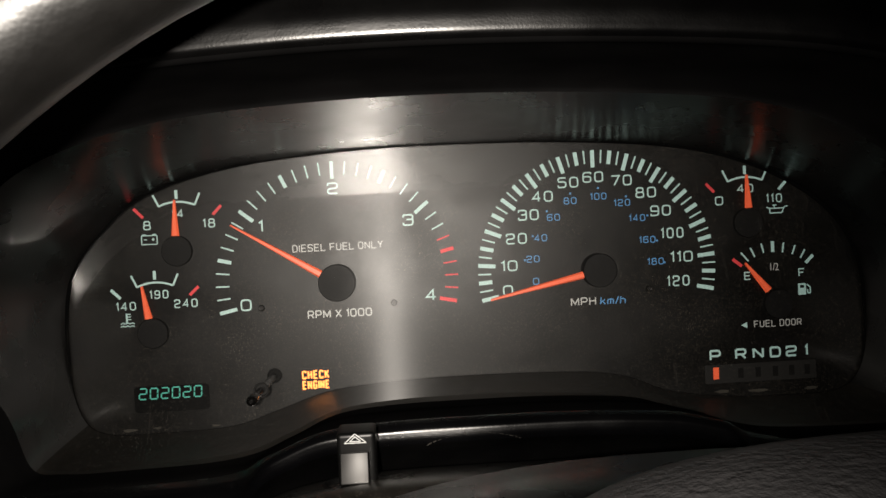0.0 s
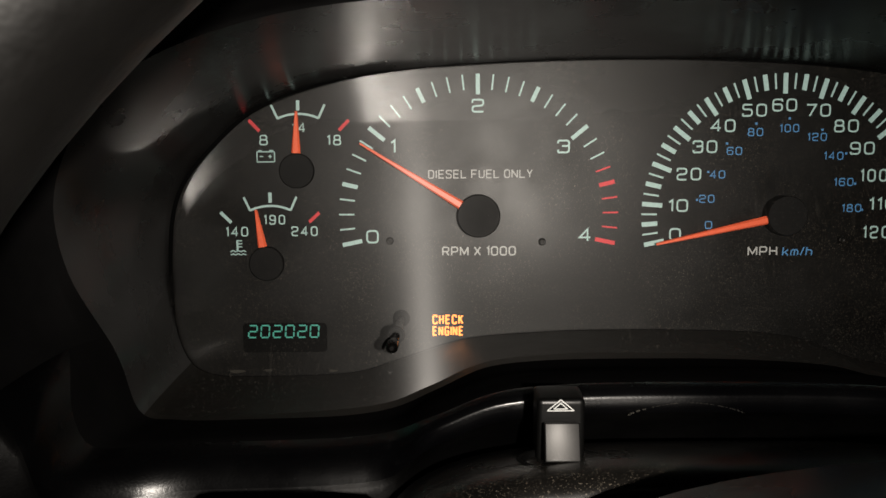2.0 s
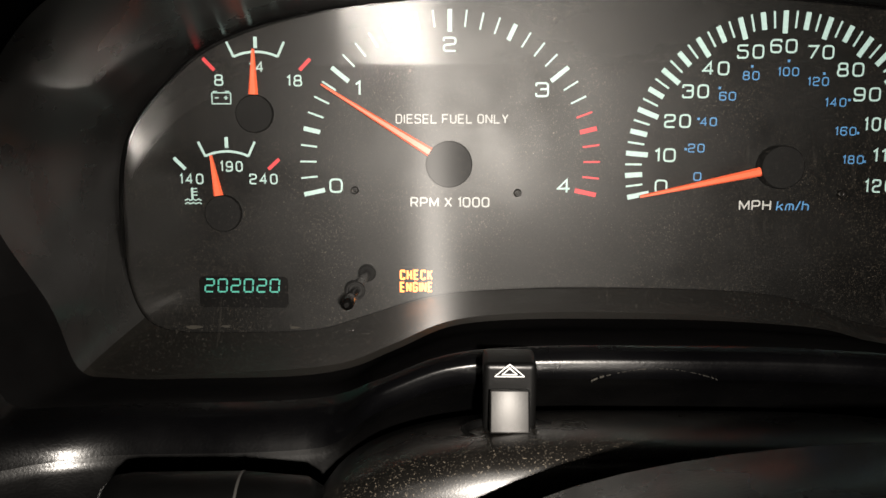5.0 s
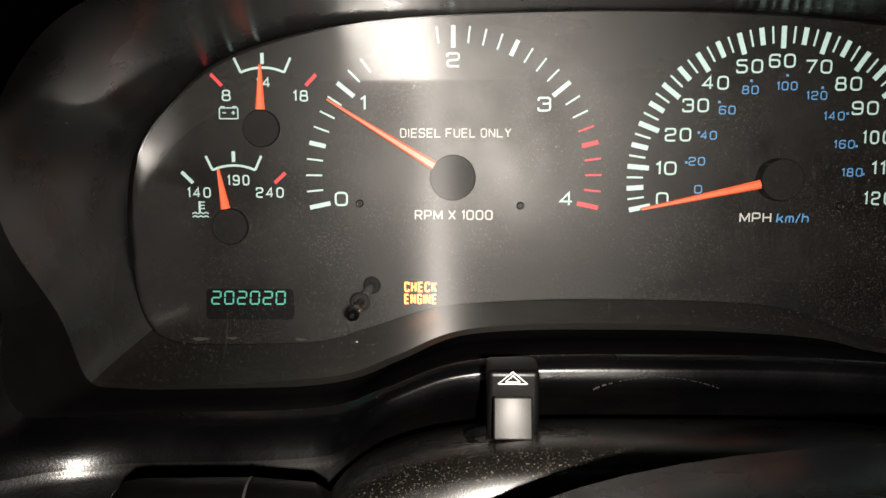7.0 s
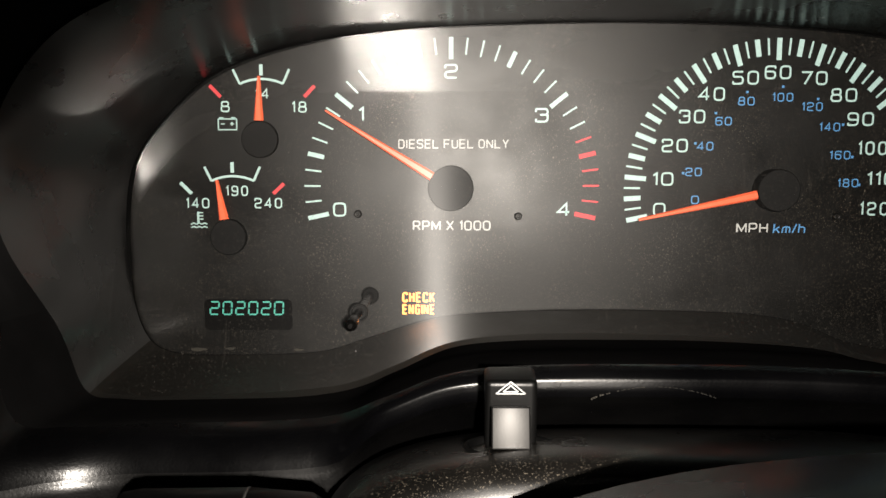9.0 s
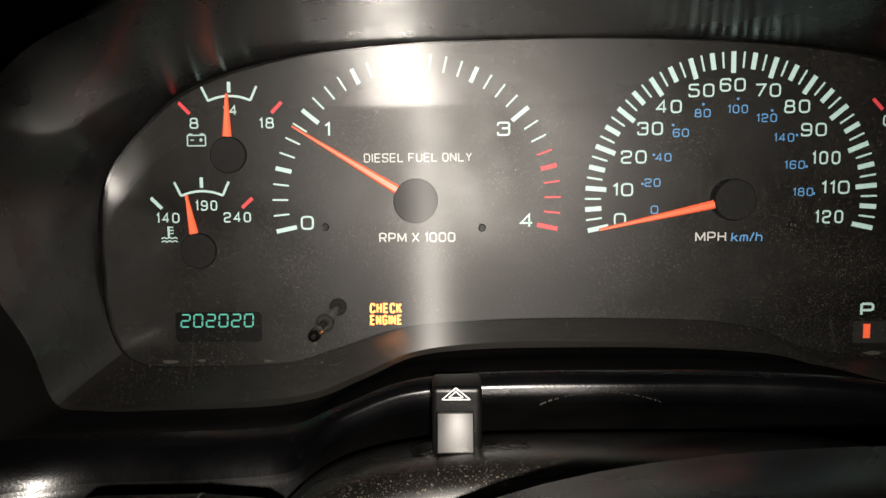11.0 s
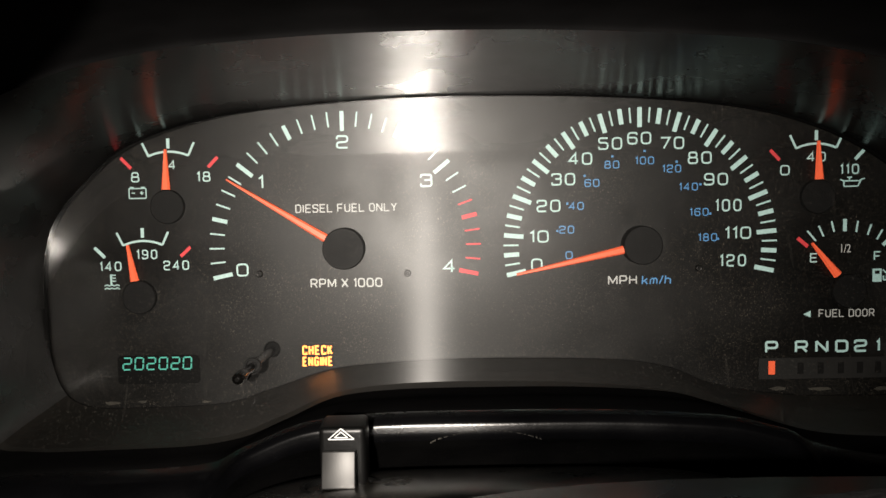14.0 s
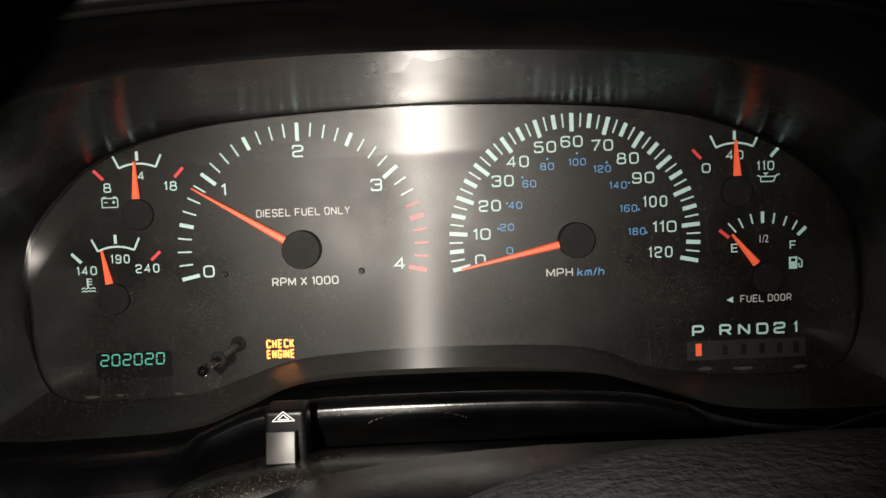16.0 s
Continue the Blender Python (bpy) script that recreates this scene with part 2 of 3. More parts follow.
DIGITS = {
    "0": [("c", (0, 0), (0, 1), (1, 1), (1, 0))],
    "1": [("s", (0, .80), (1, 1), (1, 0))],
    "2": [("o", (0, .74), (0, 1), (1, 1), (1, .52), (0, .45), (0, 0), (1, 0))],
    "3": [("o", (0, .76), (0, 1), (1, 1), (1, .54), (.35, .54)), ("o", (.9, .53), (1, .53), (1, 0), (0, 0), (0, .24))],
    "4": [("s", (.74, 0), (.74, 1), (0, .30), (1, .30))],
    "5": [("o", (1, 1), (0, 1), (0, .58), (1, .58), (1, 0), (0, 0), (0, .22))],
    "6": [("o", (1, .80), (1, 1), (0, 1), (0, 0), (1, 0), (1, .57), (.1, .57))],
    "7": [("s", (0, 1), (1, 1), (.32, 0))],
    "8": [("c", (0, 0), (0, .53), (1, .53), (1, 0)), ("c", (.07, .53), (.07, 1), (.93, 1), (.93, .53))],
    " ": [],
    "/": [("s", (0, 0), (1, 1))],
    "C": [("o", (1, .76), (1, 1), (0, 1), (0, 0), (1, 0), (1, .24))],
    "D": [("s", (0, 0), (0, 1)), ("o", (0, 1), (1, 1), (1, 0), (0, 0))],
    "E": [("s", (1, 1), (0, 1), (0, 0), (1, 0)), ("s", (0, .51), (.9, .51))],
    "F": [("s", (1, 1), (0, 1), (0, 0)), ("s", (0, .49), (.85, .49))],
    "G": [("o", (1, .78), (1, 1), (0, 1), (0, 0), (1, 0), (1, .48), (.55, .48))],
    "H": [("s", (0, 0), (0, 1)), ("s", (1, 0), (1, 1)), ("s", (0, .51), (1, .51))],
    "I": [("s", (.5, 0), (.5, 1))],
    "K": [("s", (0, 0), (0, 1)), ("s", (1, 1), (.05, .42)), ("s", (.36, .60), (1, 0))],
    "L": [("s", (0, 1), (0, 0), (1, 0))],
    "M": [("s", (0, 0), (0, 1)), ("s", (0, 1), (.5, .18), (1, 1)), ("s", (1, 1), (1, 0))],
    "N": [("s", (0, 0), (0, 1)), ("s", (0, 1), (1, 0)), ("s", (1, 0), (1, 1))],
    "O": [("c", (0, 0), (0, 1), (1, 1), (1, 0))],
    "P": [("s", (0, 0), (0, 1)), ("o", (0, 1), (1, 1), (1, .42), (0, .42))],
    "R": [("s", (0, 0), (0, 1)), ("o", (0, 1), (1, 1), (1, .45), (0, .45)), ("s", (.58, .45), (1, 0))],
    "S": [("o", (1, .78), (1, 1), (0, 1), (0, .54), (1, .50), (1, 0), (0, 0), (0, .22))],
    "U": [("o", (0, 1), (0, 0), (1, 0), (1, 1))],
    "X": [("s", (0, 0), (1, 1)), ("s", (0, 1), (1, 0))],
    "Y": [("s", (0, 1), (.5, .46), (1, 1)), ("s", (.5, .46), (.5, 0))],
    "h": [("s", (0, 0), (0, 1)), ("o", (0, .66), (1, .66), (1, 0))],
    "k": [("s", (0, 0), (0, 1)), ("s", (.9, .68), (.05, .28)), ("s", (.38, .44), (1, 0))],
    "m": [("o", (0, 0), (0, .68), (1, .68), (1, 0)), ("s", (.5, .68), (.5, 0))],
    "9": [("o", (0, .20), (0, 0), (1, 0), (1, 1), (0, 1), (0, .45), (.9, .45))],
}


def numeral(text, width, height, stroke, material):
    """Squared dial numerals with rounded corners, as flat printed strokes about their middle."""
    slots = [{"1": 0.42, "I": 0.24, " ": 0.30, "/": 0.62, "M": 1.2, "m": 1.2, "N": 1.05}.get(ch, 1.0) for ch in text]
    gap = stroke * 1.9 if text.isdigit() else min(stroke * 1.3, 0.2 * width / len(text))
    cell = (width - gap * (len(text) - 1)) / sum(slots)
    verts, faces = [], []
    x0 = -width / 2
    for ch, sl in zip(text, slots):
        w, h = max(0.0, cell * sl - stroke), height - stroke
        for lift, (mode, *pts) in enumerate(DIGITS[ch]):
            P = [Vector((x0 + stroke / 2 + a * w, -h / 2 + b * h)) for a, b in pts]
            path, n = [], len(P)
            for i, p in enumerate(P):
                if mode == "s" or (mode == "o" and i in (0, n - 1)):
                    path.append(p)
                    continue
                a, b = P[i - 1], P[(i + 1) % n]
                r = min(0.26 * height, 0.48 * (a - p).length, 0.48 * (b - p).length)
                u, v = p + (a - p).normalized() * r, p + (b - p).normalized() * r
                for k in range(5):
                    t = k / 4
                    path.append(u * (1 - t) ** 2 + p * 2 * t * (1 - t) + v * t * t)
            m, base = len(path), len(verts)
            for i, p in enumerate(path):
                a = path[i - 1] if i or mode == "c" else p
                b = path[(i + 1) % m] if i < m - 1 or mode == "c" else p
                d1, d2 = (p - a), (b - p)
                d1 = d1.normalized() if d1.length > 1e-9 else d2.normalized()
                d2 = d2.normalized() if d2.length > 1e-9 else d1
                nn = Vector((-(d1 + d2).y, (d1 + d2).x))
                nn = nn.normalized() if nn.length > 1e-6 else Vector((-d1.y, d1.x))
                k = min(2.2, 1 / max(0.3, nn.dot(Vector((-d1.y, d1.x)))))
                for sgn in (1, -1):
                    q = p + nn * sgn * k * stroke / 2
                    verts.append((q.x, -0.0002 - 0.00003 * lift, q.y))
            for i in range(m if mode == "c" else m - 1):
                j = (i + 1) % m
                faces.append((base + 2 * i, base + 2 * i + 1, base + 2 * j + 1, base + 2 * j))
        x0 += cell * sl + gap
    return mesh_of("numeral", verts, faces, material)


def spline(pts, closed, per=6):
    """A smooth run through the points (Catmull-Rom)."""
    n, out = len(pts), []
    P = [Vector(p) for p in pts]
    for i in range(n if closed else n - 1):
        if closed:
            a, b, c, d = P[i - 1], P[i], P[(i + 1) % n], P[(i + 2) % n]
        else:
            a, b, c, d = P[max(i - 1, 0)], P[i], P[i + 1], P[min(i + 2, n - 1)]
        for k in range(per):
            t = k / per
            out.append(0.5 * ((2 * b) + (c - a) * t + (2 * a - 5 * b + 4 * c - d) * t * t + (3 * b - a - 3 * c + d) * t ** 3))
    if not closed:
        out.append(P[-1])
    return out


def loft(name, loops, material, closed=True):
    n = len(loops[0])
    verts = [v for lp in loops for v in lp]
    faces = []
    for k in range(len(loops) - 1):
        for i in range(n if closed else n - 1):
            j = (i + 1) % n
            faces.append((k * n + i, k * n + j, (k + 1) * n + j, (k + 1) * n + i))
    return mesh_of(name, verts, faces, material, True)


def solid(ob, thick, offset=1.0):
    md = ob.modifiers.new("thickness", "SOLIDIFY")
    md.thickness, md.offset = thick, offset
    return ob


# ---- the outlines of the cluster's opening: at the gauge face, and at the front of its surround ----
PAIRS = [
    ((-.213, .975), (-.221, .975)), ((-.208, 1.001), (-.224, 1.003)), ((-.192, 1.022), (-.212, 1.030)),
    ((-.168, 1.0405), (-.188, 1.0505)), ((-.126, 1.0525), (-.140, 1.0655)), ((-.069, 1.058), (-.075, 1.0715)),
    ((0, 1.0595), (0, 1.0725)), ((.065, 1.0573), (.075, 1.0690)), ((.115, 1.052), (.122, 1.0630)),
]
PAIRS_R = [
    ((.150, 1.043), (.156, 1.0525)), ((.178, 1.029), (.184, 1.0345)), ((.198, 1.012), (.208, 1.016)),
    ((.208, .995), (.224, .998)), ((.213, .975), (.223, .975)), ((.213, .945), (.214, .945)),
    ((.208, .926), (.210, .926)), ((.195, .9165), (.202, .9160)), ((.160, .9155), (.160, .9150)),
]
PAIRS_B = [
    ((.131, .917), (.125, .9170)), ((.103, .922), (.101, .9225)), ((.083, .930), (.085, .9270)),
    ((.062, .934), (.067, .9310)), ((.03, .9355), (.03, .9335)), ((-.011, .936), (-.01, .9340)),
    ((-.045, .935), (-.045, .9335)), ((-.078, .932), (-.0694, .9307)), ((-.107, .923), (-.090, .9228)),
    ((-.13, .9165), (-.112, .9165)), ((-.17, .915), (-.163, .9144)), ((-.194, .916), (-.190, .9144)),
    ((-.206, .924), (-.205, .9185)), ((-.212, .945), (-.2105, .945)),
]
ALL = PAIRS + PAIRS_R + PAIRS_B
IN = spline([a for a, b in ALL], True)
OUT = spline([b for a, b in ALL], True)
FRONT = -0.085


def smooth01(x, a, b):
    t = min(1.0, max(0.0, (x - a) / (b - a)))
    return t * t * (3 - 2 * t)


def front_of(p):
    """How far forward the surround reaches: least over the column's arch."""
    side = smooth01(abs(p.x), 0.065, 0.13)
    low = (1 - smooth01(p.y, 0.94, 0.97)) * (1 - side) + (1 - smooth01(p.y, 0.915, 0.985)) * side
    return FRONT + low * (0.035 - 0.015 * side)


def lens_depth(z, x=-0.028):
    """The lens leans back at its top, is hollow in its middle and straight towards its ends."""
    h, u = max(0.0, 1.0595 - z), abs(x + 0.028)
    w = min(max(u - 0.085, 0.0), 0.10)
    hollow = min(u, 0.085) ** 2 / 1.528 + 0.11126 * (w - w * w / 0.20)
    return -0.0030 - 0.146 * h - 1.26 * h * h - hollow


# ---- dashboard: the surround, the bezel and the hood ----
dash = thing("dashboard", "black moulded plastic instrument surround of a truck dashboard", "dashboard", (0, -0.1, 0.9))


def blend_loop(f, y, push=0.0):
    out = []
    for a, b in zip(IN, OUT):
        p = a.lerp(b, f)
        d = (b - Vector((0, 0.99))).normalized()
        out.append((p.x + d.x * push, y * front_of(b) / FRONT, p.y + d.y * push))
    return out


shroud_loops = []
for k in range(25):
    f = k / 24
    y = -0.0005 + (FRONT + 0.0005) * f
    plain = blend_loop(0.85 * f + 0.15 * f ** 4, y)
    flared = blend_loop(0.66 * f + 0.34 * f ** 6, y)
    lp = []
    for p, q, o in zip(plain, flared, OUT):
        w = smooth01(abs(o.x), 0.15, 0.20) * smooth01(o.y, 0.985, 1.015)
        lp.append(Vector(p).lerp(Vector(q), w)[:])
    shroud_loops.append(lp)
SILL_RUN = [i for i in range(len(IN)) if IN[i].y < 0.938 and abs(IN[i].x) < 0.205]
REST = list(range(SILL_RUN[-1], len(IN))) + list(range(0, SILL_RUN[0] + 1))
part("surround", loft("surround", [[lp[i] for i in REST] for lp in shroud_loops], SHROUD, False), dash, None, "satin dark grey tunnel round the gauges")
part("sill", loft("sill", [[lp[i] for i in SILL_RUN] for lp in shroud_loops], SILL_LIT, False), dash, None, "matt sill under the gauges, light and dust put into its brown-black colour")


def bezel_loop(top, side, arch, low):
    """One loop of the bezel: (outward push, y) over the top, at the sides, over the column's arch and low down beside it, as (dx, y, dz)."""
    out = []
    n = len(OUT)
    for i, p in enumerate(OUT):
        tan = OUT[(i + 1) % n] - OUT[i - 1]
        nrm = Vector((-tan.y, tan.x)).normalized()
        wt = smooth01(p.y, 0.985, 1.055)
        wb = 1 - smooth01(p.y, 0.93, 0.965)
        wa = wb * (1 - smooth01(abs(p.x), 0.088, 0.106))
        wl = wb - wa
        ws = max(0.0, 1 - wt - wb)
        push = top[0] * wt + side[0] * ws + arch[0] * wa + low[0] * wl
        y = top[1] * wt + side[1] * ws + arch[1] * wa + low[1] * wl
        dz = top[2] * wt + side[2] * ws + arch[2] * wa + low[2] * wl
        y -= 13.0 * wl * smooth01(-y, 0.09, 0.114) * max(0.0, abs(p.x) - 0.165) ** 2
        out.append((p.x + nrm.x * push, y, p.y + nrm.y * push * (0.35 if wb > 0.5 else 1) + dz))
    return out


frame_loops = [
    shroud_loops[-1],
    bezel_loop((0.0012, -0.0860, 0), (0.002, -0.087, 0), (0.0, -0.070, 0.0022), (0.0, -0.076, 0.001)),
    bezel_loop((0.0022, -0.0885, 0), (0.0035, -0.089, 0), (0.0, -0.090, 0.0055), (0.0, -0.089, 0.0026)),
    bezel_loop((0.0034, -0.0940, 0), (0.0055, -0.092, 0), (0.0, -0.117, 0.0088), (0.0, -0.100, 0.0036)),
    bezel_loop((0.0048, -0.1040, 0), (0.0075, -0.096, 0), (0.0, -0.1228, 0.0086), (0.0, -0.1070, 0.0028)),
    bezel_loop((0.0058, -0.1180, -0.0005), (0.010, -0.102, 0), (0.0, -0.1252, 0.0074), (0.0, -0.1110, 0.0010)),
    bezel_loop((0.0066, -0.1380, -0.0018), (0.0125, -0.115, 0), (0.0, -0.1260, 0.0054), (0.0005, -0.1142, -0.0022)),
    bezel_loop((0.007, -0.160, -0.003), (0.0145, -0.138, 0), (0.0, -0.1240, 0.0005), (0.001, -0.1166, -0.0072)),
]
outer_loops = [
    frame_loops[-1],
    bezel_loop((0.0055, -0.1675, -0.0025), (0.017, -0.150, 0), (0.0, -0.112, -0.008), (0.003, -0.1182, -0.0155)),
    bezel_loop((0.0055, -0.172, -0.001), (0.023, -0.160, 0), (0.0, -0.100, -0.03), (0.008, -0.1190, -0.06)),
    bezel_loop((0.0085, -0.1735, -0.001), (0.040, -0.166, 0), (0.0, -0.10, -0.08), (0.014, -0.122, -0.11)),
    bezel_loop((0.014, -0.172, 0.002), (0.075, -0.166, 0), (0.0, -0.10, -0.14), (0.02, -0.13, -0.18)),
    bezel_loop((0.024, -0.158, 0.008), (0.14, -0.158, 0), (0.0, -0.09, -0.21), (0.03, -0.12, -0.26)),
    bezel_loop((0.045, -0.08, 0.022), (0.24, -0.14, 0), (0.0, -0.08, -0.3), (0.04, -0.11, -0.36)),
    bezel_loop((0.055, 0.15, 0.025), (0.40, -0.05, 0), (0.0, -0.08, -0.4), (0.05, -0.10, -0.46)),
]
LOW_RUN = [i for i in range(len(OUT)) if OUT[i].y < 0.95]
HIGH_RUN = list(range(LOW_RUN[-1], len(OUT))) + list(range(0, LOW_RUN[0] + 1))
coarse = frame_loops + outer_loops[1:]
runs = [spline([lp[i] for lp in coarse], False, 4) for i in range(len(OUT))]
dense = [[run[k][:] for run in runs] for k in range(len(runs[0]))]
EDGE, LAST = 4 * 3 + 1, 4 * (len(frame_loops) - 1)
part("ledge", loft("ledge", [[lp[i] for i in LOW_RUN] for lp in dense[:EDGE + 1]], LIP, False), dash, None, "dull black ledge under the gauges")
part("bezel", loft("bezel", [[lp[i] for i in LOW_RUN] for lp in dense[EDGE:LAST + 1]], BEZEL, False), dash, None, "grained black bezel with a rolled lip")
part("brow", loft("brow", [[lp[i] for i in HIGH_RUN] for lp in dense[:LAST + 8]], LIP, False), dash, None, "dull black brow over the gauges")
part("dash_panel", loft("dash_panel", [[lp[i] for i in LOW_RUN] for lp in dense[LAST:]], HOOD, False), dash, None, "dark lower dash panel")
part("hood", loft("hood", [[lp[i] for i in HIGH_RUN] for lp in dense[LAST + 7:]], HOOD, False), dash, None, "dark vinyl hood over the instruments")

# ---- instrument cluster ----
cluster = thing("instrument_cluster", "truck instrument cluster with black gauges, white print and orange needles", "gauge cluster", (0, 0.01, 0.91))
rr = []
for cx, cz, a0 in ((0.205, 1.055, 0), (-0.205, 1.055, 90), (-0.205, 0.918, 180), (0.205, 0.918, 270)):
    for k in range(7):
        a = radians(a0 + 15 * k)
        rr.append((cx + 0.018 * math.cos(a), cz + 0.018 * math.sin(a)))
face_me = plate("gauge_face", rr, 0.003, FACE)
face = part("gauge_face", face_me, cluster, Matrix.Translation((0, 0.0035, 0)), "matt black gauge face with fine dust")

# a raised black strip stands in for the dark groove round the face
groove_loops = []
for d, y in ((-0.0007, -0.0006), (-0.0007, -0.0013), (0.0005, -0.0013), (0.0005, -0.0006)):
    lp = []
    for i, p in enumerate(IN):
        tan = IN[(i + 1) % len(IN)] - IN[i - 1]
        nrm = Vector((-tan.y, tan.x)).normalized()
        w = (0.9 + 1.3 * smooth01(abs(p.x), 0.10, 0.18)) * smooth01(p.y, 0.93, 0.965) + 0.15
        lp.append((p.x + nrm.x * d * w, y, p.y + nrm.y * d * w))
    groove_loops.append(lp)
part("groove_strip", loft("groove_strip", groove_loops, GROOVE), cluster, None, "thin black strip standing in for the dark groove round the gauge face")

# the lens: top edge at the gauge face, its foot drawn forward
lens_v, lens_f = [], []
NX, NZ = 216, 30


edge = []
for a, b in zip(IN, OUT):
    y = lens_depth(a.y, a.x)
    f = min(1.0, y / front_of(b)) * (1 - smooth01(a.y, 0.935, 0.975))
    k = smooth01(a.y, 0.935, 0.975) * y / 0.37
    edge.append(a.lerp(b, f) + (a - Vector((-0.05, 1.0))) * k)
X0, X1 = min(p.x for p in edge) + 0.0003, max(p.x for p in edge) - 0.0003


def span_at(x):
    """Lower and upper end of the opening at x, where the lens meets the surround."""
    lo, hi = 9.0, -9.0
    n = len(edge)
    for i in range(n):
        p, q = edge[i], edge[(i + 1) % n]
        if (p.x - x) * (q.x - x) <= 0 and p.x != q.x:
            z = p.y + (q.y - p.y) * (x - p.x) / (q.x - p.x)
            lo, hi = min(lo, z), max(hi, z)
    return lo, hi


for i in range(NX + 1):
    x = X0 + (X1 - X0) * i / NX
    lo, hi = span_at(x)
    for k in range(NZ + 1):
        z = lo + (hi - lo) * k / NZ
        lens_v.append((x, lens_depth(z, x), z))
for i in range(NX):
    for k in range(NZ):
        a = i * (NZ + 1) + k
        lens_f.append((a, a + NZ + 1, a + NZ + 2, a + 1))
lens = part("lens", mesh_of("lens", lens_v, lens_f, LENS, True), cluster, None, "clear plastic lens with dust and fine scratches")
lens.visible_shadow = False

TICKS = {}


def tick_mesh(length, width, material):
    key = (length, width, material.name)
    if key not in TICKS:
        TICKS[key] = plate("tick", [(0, -width / 2), (length, -width / 2), (length, width / 2), (0, width / 2)], 0.0002, material)
    return TICKS[key]


def put_tick(owner, c, ang, r_out, length, width, material):
    a = radians(ang)
    r = r_out - length
    m = Matrix.Translation((c[0] + r * math.cos(a), 0.0003, c[1] + r * math.sin(a))) @ Matrix.Rotation(-a, 4, "Y")
    part("tick", tick_mesh(length, width, material), owner, m)


def put_text(owner, text, x, z, w, h, material, weight=0.0, name="numeral", lean=0.0, y=0.0003):
    if all(ch in DIGITS for ch in text):
        shear = Matrix.Identity(4)
        shear[0][2] = lean
        me = numeral(text, w, h, (0.135 + weight) * h, material)
        me.transform(shear)
        me.name = name
        return part(name, me, owner, Matrix.Translation((x, y, z)))
    return part(name, lettering(name, text, w, h, material, weight, lean), owner, Matrix.Translation((x, y, z)))


def put_plate(owner, name, outline, material, depth=0.0003, y=0.0003, label=""):
    return part(name, plate(name, outline, depth, material), owner, Matrix.Translation((0, y, 0)), label)


def put_needle(owner, c, tip, base_r, y, w0, w1):
    """A tapered, ridged needle from the hub's edge to the tip."""
    c, tip = Vector(c), Vector(tip)
    d = (tip - c).normalized()
    n = Vector((-d.y, d.x))
    a = c + d * base_r
    verts = []
    for p, w in ((a, w0), (tip, w1)):
        for s, h in ((-1, 0), (-0.55, 0.0012), (0.55, 0.0012), (1, 0)):
            q = p + n * (w / 2) * s
            verts.append((q.x, y - h, q.y))
    faces = [(0, 4, 5, 1), (1, 5, 6, 2), (2, 6, 7, 3), (0, 3, 7, 4), (0, 1, 2, 3), (4, 7, 6, 5)]
    part("needle", mesh_of("needle", verts, faces, NEEDLE), owner, None, "glowing orange needle")


def hub_mesh(r, h):
    return lathe("hub", [(r, 0.0005), (r, -h + 0.0004), (r - 0.0004, -h)], HUB, 48)


# tachometer
TC = (-0.0702, 0.9895)
tach = part("tachometer", hub_mesh(0.0097, 0.0070), cluster, Matrix.Translation((TC[0], 0, TC[1])), "black rev counter hub")
for k in range(33):
    ang = 192 - 204 * k / 32
    col = RED if k >= 27 else WHITE
    if k % 8 == 0:
        put_tick(tach, TC, ang, 0.0640, 0.0092, 0.0019, col)
    elif k % 4 == 0:
        put_tick(tach, TC, ang, 0.0640, 0.0072, 0.0019, col)
    else:
        put_tick(tach, TC, ang, 0.0640, 0.0070, 0.00075, col)
for s, x, z in (("0", -.119, .980), ("1", -.109, 1.0212), ("2", -.0702, 1.0392), ("3", -.0313, 1.0205), ("4", -.0213, .980)):
    put_text(tach, s, x, z, 0.0024 if s == "1" else 0.0058, 0.0062, WHITE, 0.0)
put_text(tach, "DIESEL FUEL ONLY", -0.0692, 1.0084, 0.0478, 0.0040, GREY_PRINT, 0.0, "lettering")
put_text(tach, "RPM X 1000", -0.0700, 0.9730, 0.0340, 0.0044, GREY_PRINT, 0.012, "lettering")
put_needle(tach, TC, (-0.1235, 1.0225), 0.0095, -0.0055, 0.0040, 0.0008)

# speedometer
SC = (0.0685, 0.9885)
speedo = part("speedometer", hub_mesh(0.0090, 0.0070), cluster, Matrix.Translation((SC[0], 0, SC[1])), "black speedometer hub")
for k in range(49):
    ang = 192 - 204 * k / 48
    if k % 4 == 0:
        put_tick(speedo, SC, ang, 0.0640, 0.0092, 0.0021, WHITE)
    elif k % 2 == 0:
        put_tick(speedo, SC, ang, 0.0640, 0.0072, 0.0021, WHITE)
    else:
        put_tick(speedo, SC, ang, 0.0640, 0.0070, 0.0008, WHITE)
for s, x, z in (("0", .020, .980), ("10", .0212, .9932), ("20", .0258, 1.0075), ("30", .0328, 1.0198), ("40", .0408, 1.0292), ("50", .0548, 1.036),
                ("60", .0683, 1.0382), ("70", .0836, 1.0357), ("80", .0964, 1.0286), ("90", .1040, 1.0185), ("100", .1098, 1.0062), ("110", .1143, .9932), ("120", .1120, .9803)):
    put_text(speedo, s, x, z, {1: 0.0054, 2: 0.0112, 3: 0.0145}[len(s)] - (0.0022 if "1" in s else 0), 0.0058, WHITE, 0.0)
